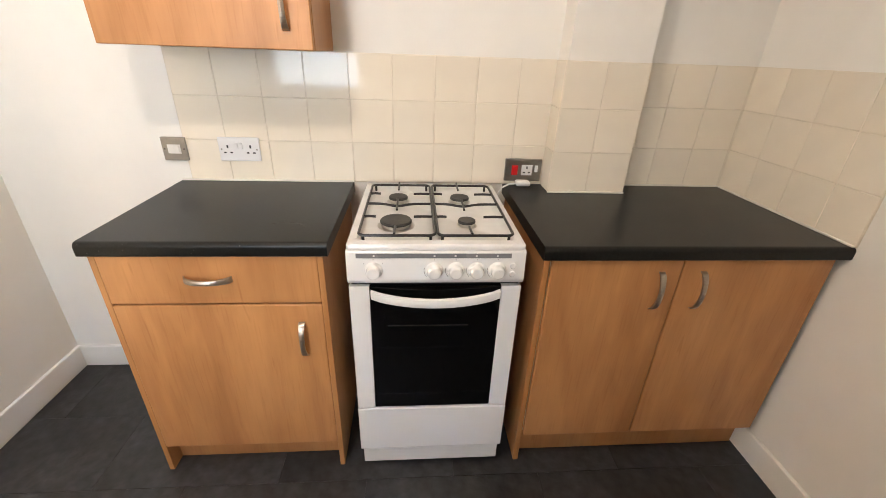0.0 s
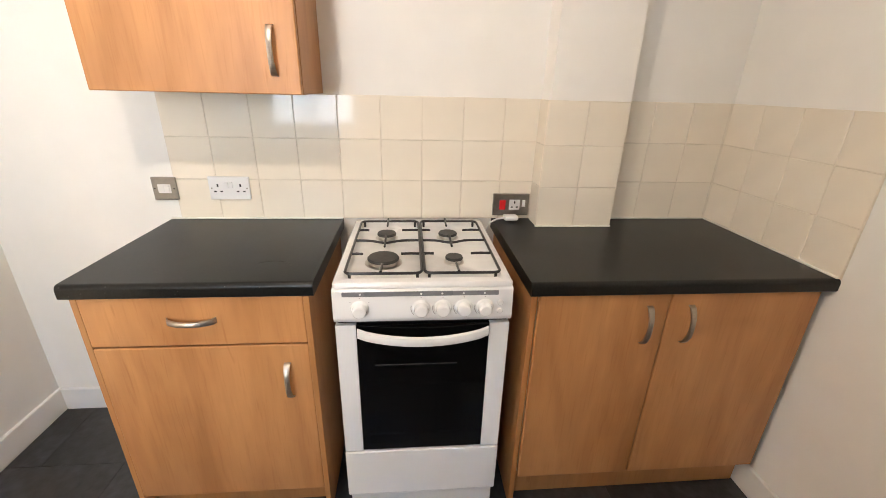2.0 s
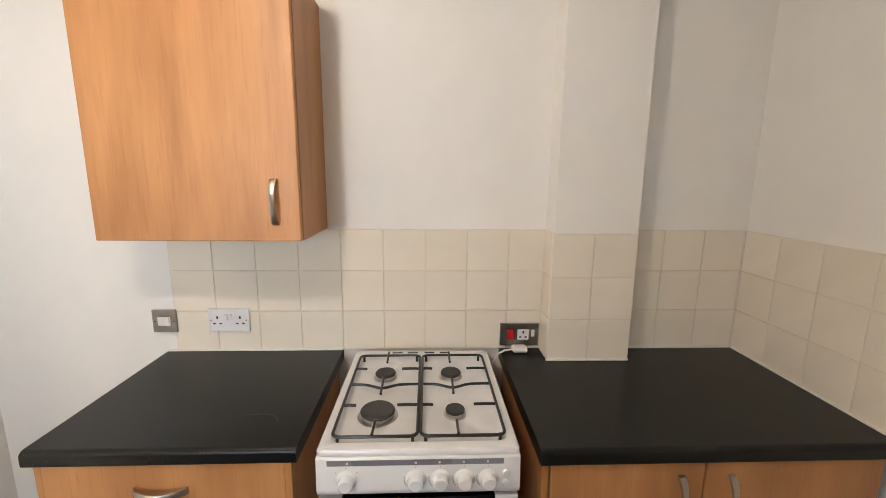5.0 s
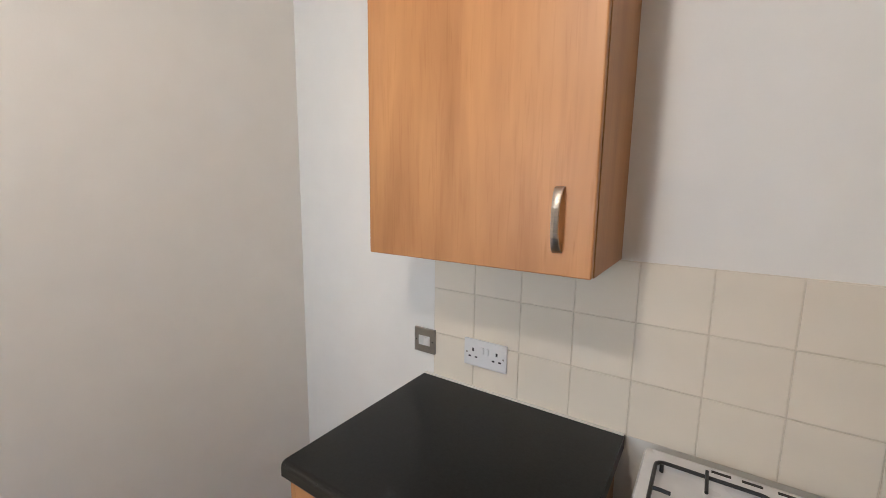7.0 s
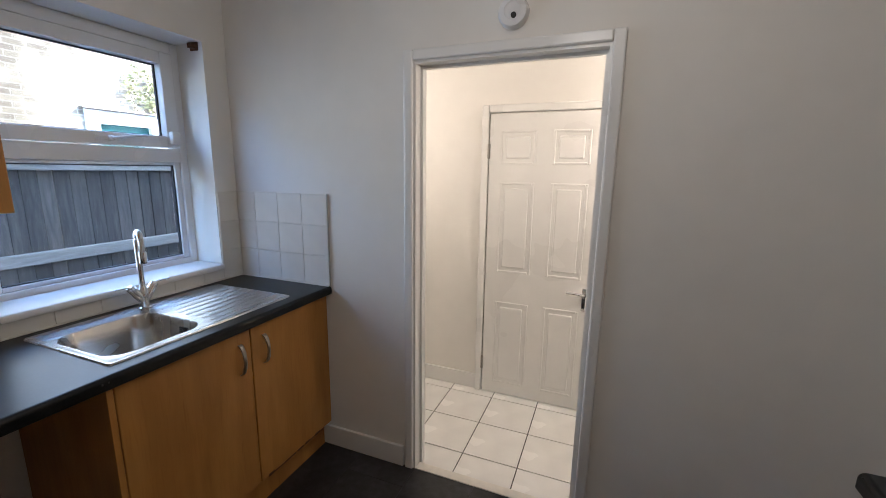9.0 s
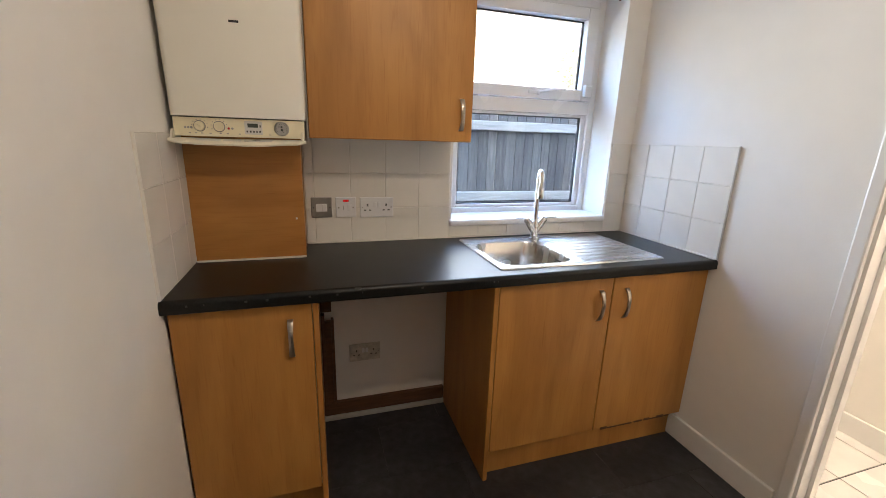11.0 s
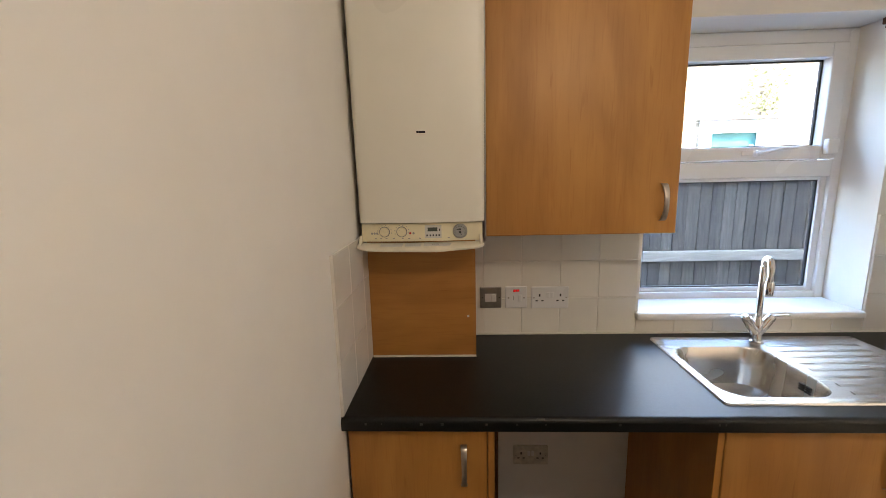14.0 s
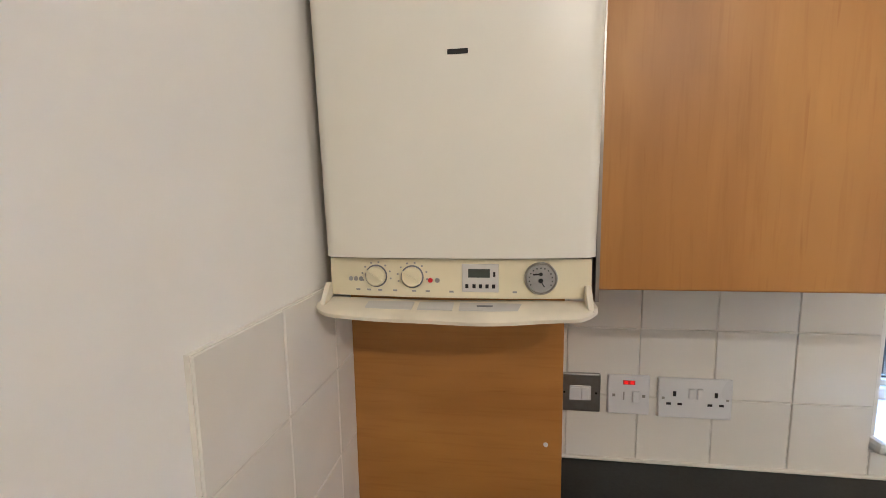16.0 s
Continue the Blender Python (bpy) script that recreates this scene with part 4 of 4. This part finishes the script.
for x0, x1, y0, y1, r, z in ((-0.970, -0.652, -2.740, -2.400, 0.075, TOP + 0.003), (-0.966, -0.656, -2.736, -2.404, 0.073, TOP - 0.004), (-0.958, -0.664, -2.728, -2.412, 0.07, TOP - 0.07), (-0.945, -0.677, -2.715, -2.425, 0.07, TOP - 0.125), (-0.915, -0.707, -2.685, -2.455, 0.06, TOP - 0.145), (-0.85, -0.77, -2.61, -2.53, 0.035, TOP - 0.150)):
    loops.append([bm.verts.new((a, b, z)) for a, b in round_rect(x0, x1, y0, y1, r, n)])
for a, b in zip(loops, loops[1:]):
    for k in range(len(a)):
        bm.faces.new((a[k], a[(k + 1) % len(a)], b[(k + 1) % len(b)], b[k]))
bm.faces.new(loops[-1])
part("bowl", bm, STEEL, sink, smooth=True)
bm = bmesh.new()
lathe(bm, (-0.81, -2.57, TOP - 0.150), (0, 0, 1), ((0.036, 0), (0.034, 0.004), (0.026, 0.003), (0.024, 0.001), (0.008, 0.001), (0.007, 0.004)), 28)
part("waste", bm, CHROME, sink, smooth=True)
bm = bmesh.new()
for dx in (-0.012, 0.012):
    for dz in (-0.008, 0.0, 0.008):
        box(bm, -0.9645, -0.9570, -2.52 + dx - 0.009, -2.52 + dx + 0.009, TOP - 0.038 + dz - 0.0025, TOP - 0.038 + dz + 0.0025)
part("overflow", bm, DARK, sink)
for k in range(8):
    yy = -2.745 + 0.046 * k
    bm = bmesh.new()
    slab(bm, [(yy + 0.0105 * math.cos(radians(a)), TOP + 0.0024 + 0.0024 * math.sin(radians(a))) for a in range(0, 181, 20)], "x", -1.315, -1.005)
    part("drainer_rib", bm, STEEL, sink, smooth=True)

tap = thing("mixer_tap", -0.99, -2.785, TOP + 0.004, "chrome swan-neck mixer tap with two lever handles", "tap")
TXC, TYC = -0.992, -2.785
bm = bmesh.new()
lathe(bm, (TXC, TYC, TOP + 0.002), (0, 0, 1), ((0.026, 0), (0.026, 0.006), (0.019, 0.010), (0.017, 0.03), (0.019, 0.05), (0.014, 0.085), (0.0115, 0.09), (0.0115, 0.10)), 28)
for s in (-1, 1):
    tube(bm, [(TXC, TYC, TOP + 0.035), (TXC + s * 0.022, TYC, TOP + 0.062), (TXC + s * 0.040, TYC, TOP + 0.090)], 0.0165, 16)
part("body", bm, CHROME, tap, smooth=True)
for s in (-1, 1):
    bm = bmesh.new()
    lathe(bm, (TXC + s * 0.040, TYC, TOP + 0.086), (s * 0.55, 0, 0.83), ((0.0155, 0), (0.0155, 0.012), (0.012, 0.018)), 20)
    tube(bm, [(TXC + s * 0.045, TYC, TOP + 0.099), (TXC + s * 0.075, TYC + 0.004, TOP + 0.103), (TXC + s * 0.105, TYC + 0.006, TOP + 0.104)], 0.0055, 10, flat=0.6)
    part("lever", bm, CHROME, tap, smooth=True)
bm = bmesh.new()
pts = [(TXC, TYC, TOP + 0.09), (TXC, TYC, TOP + 0.26)]
ddx, ddy = 0.33, 0.94
for a in range(0, 181, 15):
    q = 0.034 * (1 - math.cos(radians(a)))
    pts.append((TXC + ddx * q, TYC + ddy * q, TOP + 0.285 + 0.034 * math.sin(radians(a))))
pts.append((TXC + ddx * 0.070, TYC + ddy * 0.070, TOP + 0.24))
tube(bm, pts, 0.0105, 14)
lathe(bm, (TXC + ddx * 0.070, TYC + ddy * 0.070, TOP + 0.20), (0, 0, 1), ((0.0125, 0), (0.0135, 0.004), (0.0135, 0.04), (0.011, 0.046)), 20)
part("spout", bm, CHROME, tap, smooth=True)

# plates on the south wall
plate(-0.072, 0.012, 1.022, 1.107, S + TP, 1, PLATE, "square satin steel switch beside the boiler board", "light_switch", "switch")
plate(-0.171, -0.087, 1.021, 1.107, S + TP, 1, WHITE_PLASTIC, "white fused switch with a lit red neon", "fused_switch", "fused")
plate(-0.331, -0.188, 1.019, 1.105, S + TP, 1, WHITE_PLASTIC, "white plastic double socket on pale tiles")

wall_cabinet(-0.584, 0.003, S, -2.610, 1.346, 2.050, WOOD_S, WOOD_S, "honey beech-effect wall cabinet beside the window", -0.538, 1.386, 1.500)

# ---- boiler ----
board = thing("boxing_board", 0.22, -2.70, TOP, "honey beech-effect board boxing in the pipes under the boiler", "board")
part("panel", boxes((0.035, 0.402, -2.694, -2.678, TOP, 1.352), bevel=0.001), WOOD_H, board)
part("side", boxes((0.035, 0.051, S, -2.694, TOP, 1.352)), WOOD_S, board)
bm = bmesh.new()
lathe(bm, (0.062, -2.678, 1.058), (0, 1, 0), ((0.0042, 0), (0.0036, 0.0014)), 14)
part("screw_cap", bm, WHITE_PLASTIC, board)
boiler = thing("boiler", 0.21, -2.72, 1.30, "cream wall-hung gas boiler with its control flap hanging open", "boiler")
B0, B1, BYF = 0.010, 0.396, -2.562
bm = bmesh.new()
out = []
rr = 0.022
for k in range(7):
    t = radians(15 * k)
    out.append((B1 - rr + rr * math.sin(t), BYF - rr + rr * math.cos(t)))
left = [(B0 + rr - rr * math.cos(radians(15 * k)), BYF - rr + rr * math.sin(radians(15 * k))) for k in range(7)]
mid_bow = [(B0 + (B1 - B0) * s, BYF + 0.012 * (1 - (2 * s - 1) ** 2)) for s in (0.15, 0.3, 0.5, 0.7, 0.85)]
slab(bm, [(B0, S)] + left + mid_bow + out + [(B1, S)], "z", 1.400, 2.150)
for v in bm.verts:
    if v.co.z > 2 and v.co.y > S + 0.05:
        v.co.y += 0.040
case = part("case", bm, BOILER, boiler, "cream steel case with rounded front edges", smooth=True)
part("slot", boxes((0.180, 0.206, BYF + 0.020, BYF + 0.0272, 1.661, 1.667), bevel=0.0005), DARK, case)
part("back_plate", boxes((B0 - 0.006, B0 - 0.001, S, BYF - 0.02, 1.335, 2.14)), PLATE, boiler)
part("chassis", boxes((B0 + 0.012, B1 - 0.012, S, BYF - 0.050, 1.345, 1.400)), DARK, boiler)
bm = slab(bmesh.new(), [(B0 + 0.006, BYF - 0.05)] + [(B0 + 0.006 + (B1 - B0 - 0.012) * s, BYF - 0.012 + 0.012 * (1 - (2 * s - 1) ** 2)) for s in (0, 0.1, 0.3, 0.5, 0.7, 0.9, 1)] + [(B1 - 0.006, BYF - 0.05)], "z", 1.342, 1.397)
cp = part("control_panel", bm, PANEL, boiler, "yellowed plastic control panel", smooth=True)


def face_y(x):
    s = (x - B0 - 0.006) / (B1 - B0 - 0.012)
    return BYF - 0.012 + 0.012 * (1 - (2 * s - 1) ** 2)


for kx in (0.318, 0.264):
    bm = bmesh.new()
    lathe(bm, (kx, face_y(kx) - 0.001, 1.372), (0, 1, 0), ((0.0165, 0), (0.0165, 0.0022), (0.0150, 0.0024)), 28)
    part("knob_ring", bm, GREY, cp, smooth=True)
    bm = bmesh.new()
    lathe(bm, (kx, face_y(kx), 1.372), (0, 1, 0), ((0.0145, 0), (0.0142, 0.006), (0.0125, 0.0075)), 28)
    slab(bm, ((kx - 0.0125, 1.366), (kx - 0.0120, 1.363), (kx + 0.0125, 1.378), (kx + 0.0120, 1.381)), "y", face_y(kx) + 0.006, face_y(kx) + 0.0105)
    part("knob", bm, PANEL, cp)
bm = bmesh.new()
for kx in (0.318, 0.264):
    for a in (-20, 10, 40, 70, 100, 130, 160, 190):
        t = radians(a)
        cx, cz = kx + 0.022 * math.cos(t), 1.372 + 0.020 * math.sin(t)
        box(bm, cx - 0.0012, cx + 0.0012, face_y(cx) - 0.001, face_y(cx) + 0.0005, cz - 0.0012, cz + 0.0012)
for cx in (0.347, 0.330, 0.313, 0.290, 0.262, 0.242, 0.208, 0.120):
    box(bm, cx - 0.003, cx + 0.003, face_y(cx) - 0.001, face_y(cx) + 0.0004, 1.350, 1.3525)
tagged(part("print", bm, PRINT, cp), kind="stuff")
for lx, m in ((0.358, PRINT), (0.350, PRINT), (0.342, PRINT), (0.238, RED), (0.228, PRINT)):
    bm = bmesh.new()
    lathe(bm, (lx, face_y(lx) - 0.0005, 1.367), (0, 1, 0), ((0.0036, 0), (0.0032, 0.0015)), 14)
    part("indicator", bm, m, cp)
part("timer", boxes((0.142, 0.193, BYF - 0.008, BYF + 0.0010, 1.351, 1.391), bevel=0.001), CARCASS, cp, "grey timer module")
part("display", boxes((0.154, 0.184, BYF, BYF + 0.0018, 1.372, 1.384)), DISPLAY, cp)
bm = boxes((0.1465, 0.1495, BYF, BYF + 0.002, 1.373, 1.380))
for cx in (0.186, 0.176, 0.167, 0.158, 0.149):
    box(bm, cx - 0.0022, cx + 0.0022, BYF, BYF + 0.002, 1.357, 1.3625)
part("timer_button", bm, DARK, cp)
bm = bmesh.new()
lathe(bm, (0.085, face_y(0.085) - 0.002, 1.371), (0, 1, 0), ((0.0225, 0), (0.0225, 0.006), (0.0205, 0.008), (0.0195, 0.005)), 32)
gauge = part("pressure_gauge", bm, ALU, cp, "round grey pressure gauge", smooth=True)
bm = bmesh.new()
lathe(bm, (0.085, face_y(0.085) + 0.003, 1.371), (0, 1, 0), ((0.0195, 0), (0.0193, 0.0006)), 32)
part("dial", bm, PRINT, gauge)
bm = bmesh.new()
gy = face_y(0.085) + 0.0037
lathe(bm, (0.085, gy, 1.368), (0, 1, 0), ((0.0032, 0), (0.0030, 0.0012)), 14)
lathe(bm, (0.085, gy, 1.377), (0, 1, 0), ((0.0026, 0), (0.0024, 0.0012)), 14)
slab(bm, ((0.086, 1.369), (0.0845, 1.367), (0.0795, 1.3600), (0.0810, 1.3590)), "y", gy, gy + 0.001)
slab(bm, ((0.085, 1.378), (0.085, 1.376), (0.0955, 1.3755), (0.0955, 1.3775)), "y", gy, gy + 0.001)
for a in range(-30, 211, 20):
    t = radians(a)
    cx, cz = 0.085 + 0.0155 * math.cos(t), 1.370 + 0.0155 * math.sin(t)
    box(bm, cx - 0.0008, cx + 0.0008, gy - 0.0003, gy + 0.0004, cz - 0.0008, cz + 0.0008)
part("needle", bm, DARK, gauge)
# flap hanging open, a thin shallow tray with a turned-down lip
bm = bmesh.new()
rows = []
FX0, FX1 = B0 + 0.002, B1 + 0.011
for k in range(33):
    s = k / 32
    xx = FX0 + (FX1 - FX0) * s
    end = min(1.0, min(s, 1 - s) / 0.07)
    yo = BYF + 0.012 + 0.023 * end ** 0.45 + 0.006 * (1 - (2 * s - 1) ** 2)
    zb = 1.3365 + 0.0012 * math.sin(math.tau * 1.3 * s)
    zf = 1.3255 + 0.0030 * math.cos(math.tau * s) + 0.0010 * math.sin(math.tau * 2.2 * s) + 0.006 * (1 - end)
    yb = BYF - 0.014
    ym = yb + 0.72 * (yo - yb)
    zm = zb + 0.62 * (zf - zb)
    rows.append([bm.verts.new(v) for v in ((xx, yb, zb), (xx, ym, zm), (xx, yo - 0.004, zf + 0.001), (xx, yo, zf - 0.003), (xx, yo - 0.001, zf - 0.008), (xx, yo - 0.004, zf - 0.007), (xx, yo - 0.006, zf - 0.004), (xx, ym, zm - 0.004), (xx, yb, zb - 0.004))])
for r, q in zip(rows, rows[1:]):
    for k in range(9):
        bm.faces.new((r[k], r[(k + 1) % 9], q[(k + 1) % 9], q[k]))
bm.faces.new(rows[0])
bm.faces.new(rows[-1])
flap = part("flap", bm, FLAP, boiler, "yellowed drop-down flap with faded instructions", smooth=True)
for hx in (B0 + 0.012, B1 - 0.004):
    bm = slab(bmesh.new(), ((BYF - 0.012, 1.340), (BYF + 0.020, 1.326), (BYF + 0.022, 1.332), (BYF + 0.006, 1.350), (BYF - 0.004, 1.362), (BYF - 0.010, 1.360)), "x", hx - 0.004, hx + 0.004)
    bmesh.ops.bevel(bm, geom=list(bm.edges), offset=0.0012, segments=1, affect='EDGES')
    part("hinge_arm", bm, FLAP, flap)
for x0, x1 in ((0.262, 0.330), (0.205, 0.254), (0.090, 0.196)):
    bm = bmesh.new()
    slab(bm, ((BYF - 0.002, 1.3335), (BYF - 0.002, 1.3352), (BYF + 0.020, 1.3305), (BYF + 0.020, 1.3292)), "x", x0, x1)
    part("instruction_label", bm, CARCASS, flap, "faded grey instruction panel")
bm = slab(bmesh.new(), ((BYF + 0.006, 1.3325), (BYF + 0.006, 1.3342), (BYF + 0.010, 1.3334), (BYF + 0.010, 1.3317)), "x", 0.150, 0.172)
part("print", bm, GREY, flap)

# ---- tiles and floor pieces ----
MESHES = {}


def tile_piece(kind_name, w, d, h, mat, parent, loc, bevel=0.0013):
    """One tile of w x d x h about loc, sharing its mesh with alike tiles."""
    key = (kind_name, round(w, 4), round(d, 4), round(h, 4), mat.name)
    if key not in MESHES:
        bm = bmesh.new()
        box(bm, -w / 2, w / 2, -d / 2, d / 2, -h / 2, h / 2, bevel=bevel, segments=1)
        me = bpy.data.meshes.new(kind_name)
        bm.to_mesh(me)
        bm.free()
        me.materials.append(mat)
        MESHES[key] = me
    ob = new(kind_name, MESHES[key])
    ob.location = loc
    ob.parent = parent
    return ob


JOINT = 0.0021


def tiled(wall, axis, face, f, u0, u1, anchor, z0, z1, mat, pitch=0.1500, row=0.1500, base_z=TOP):
    """Rows of wall tiles between u0 and u1 on a face; axis: the direction they run in."""
    bed = bmesh.new()
    lo, hi = face, face + f * 0.0055
    if axis == "x":
        box(bed, u0, u1, lo, hi, z0, z1)
    else:
        box(bed, lo, hi, u0, u1, z0, z1)
    g = part("grout", bed, GROUT if mat is TILE else SEAL, None, "pale grout lines")
    g.parent = wall
    k0, k1 = math.floor((u0 - anchor) / pitch), math.ceil((u1 - anchor) / pitch)
    rows_n = math.ceil((z1 - base_z) / row)
    for k in range(k0, k1):
        a, b = max(u0, anchor + k * pitch), min(u1, anchor + (k + 1) * pitch)
        if b - a < 0.012:
            continue
        for j in range(rows_n):
            c, e = max(z0, base_z + j * row), min(z1, base_z + (j + 1) * row)
            if e - c < 0.012:
                continue
            n = face + f * (TP / 2 + 0.0008)
            wob = random.uniform(-0.0004, 0.0004)
            if axis == "x":
                tile_piece("tile", b - a - JOINT, TP - 0.001, e - c - JOINT, mat, wall, ((a + b) / 2, n + wob, (c + e) / 2))
            else:
                tile_piece("tile", TP - 0.001, b - a - JOINT, e - c - JOINT, mat, wall, (n + wob, (a + b) / 2, (c + e) / 2))


random.seed(2)
TT = TOP + 0.450
tiled(wall_north, "x", N, -1, -0.900, BX0, 0.0, TOP, TT, TILE)
tiled(wall_north, "x", N, -1, BX1, EN, BX1, TOP, TT, TILE)
tiled(wall_east, "y", EN, -1, -0.590, N - TP, N - TP, TOP, TT, TILE)
tiled(boxing, "x", BY, -1, BX0 - TP, BX1, BX1, TOP, TT, TILE)
tiled(boxing, "y", BX0, -1, BY, N - TP, BY, TOP, TT, TILE, pitch=0.2)
tiled(wall_south, "x", S, 1, WX1 + 0.012, 0.033, -0.150, TOP, TT, TILE_WHITE, pitch=0.1480, row=0.1485)
tiled(wall_south, "x", S, 1, WX0 - 0.004, WX1 + 0.012, -0.150, TOP, 0.966, TILE_WHITE, pitch=0.1480, row=0.1485)
tiled(wall_south, "x", S, 1, W + TP, WX0 - 0.004, W + TP, TOP, TT, TILE_WHITE)
tiled(wall_west, "y", W, 1, S + TP, SF - 0.006, SF - 0.006, TOP, TT, TILE_WHITE)
tiled(wall_east_south, "y", ES, -1, S, SF - 0.006, SF - 0.006, TOP, TT - 0.01, TILE_WHITE)
structure("trim", boxes((W, W + 0.010, SF - 0.006, SF - 0.001, TOP, TT + 0.002), bevel=0.002), EDGING, "pale grey tile edging strip", "tile trim")

cols, rows_y = 0.600, 0.305
for j in range(-1, 12):
    y1 = N + 0.04 - 0.05 - j * rows_y
    y0 = y1 - rows_y
    y0, y1 = max(y0, S), min(y1, N)
    if y1 - y0 < 0.01:
        continue
    shift = 0.30 * (j % 2)
    for k in range(-5, 6):
        x0, x1 = -0.235 + shift + k * cols, -0.235 + shift + (k + 1) * cols
        x0, x1 = max(x0, W), min(x1, EN)
        if x1 - x0 > 0.01:
            tile_piece("floor_tile", x1 - x0 - 0.0016, y1 - y0 - 0.0016, 0.004, VINYL, floor, ((x0 + x1) / 2, (y0 + y1) / 2, FL - 0.002), bevel=0.0005)
for j in range(-8, 10):
    for k in range(-3, 5):
        x0, y0 = -2.125 + 0.296 * k, -1.682 + 0.296 * j
        x1, y1 = x0 + 0.296, y0 + 0.296
        x0, x1, y0, y1 = max(x0, HX), min(x1, W - 0.042), max(y0, S + 0.09), min(y1, HN)
        if x0 >= W - 0.11:
            y0, y1 = max(y0, D0 + 0.022), min(y1, D1 - 0.022)
        if x1 - x0 > 0.01 and y1 - y0 > 0.01:
            tile_piece("floor_tile", x1 - x0 - 0.006, y1 - y0 - 0.006, 0.006, HALLTILE, hall_floor, ((x0 + x1) / 2, (y0 + y1) / 2, HFL - 0.003), bevel=0.001)

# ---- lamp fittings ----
# kitchen pendant; the hall holders are added, out of view, for the fill bulbs
for x, y, z, lab in ((-0.55, -1.24, 2.27, "white pendant lamp holder on a ceiling cord"),) + tuple((a, b, c + 0.10, "white lamp holder added out of view for a hall fill bulb") for a, b, c in HALL_FILLS):
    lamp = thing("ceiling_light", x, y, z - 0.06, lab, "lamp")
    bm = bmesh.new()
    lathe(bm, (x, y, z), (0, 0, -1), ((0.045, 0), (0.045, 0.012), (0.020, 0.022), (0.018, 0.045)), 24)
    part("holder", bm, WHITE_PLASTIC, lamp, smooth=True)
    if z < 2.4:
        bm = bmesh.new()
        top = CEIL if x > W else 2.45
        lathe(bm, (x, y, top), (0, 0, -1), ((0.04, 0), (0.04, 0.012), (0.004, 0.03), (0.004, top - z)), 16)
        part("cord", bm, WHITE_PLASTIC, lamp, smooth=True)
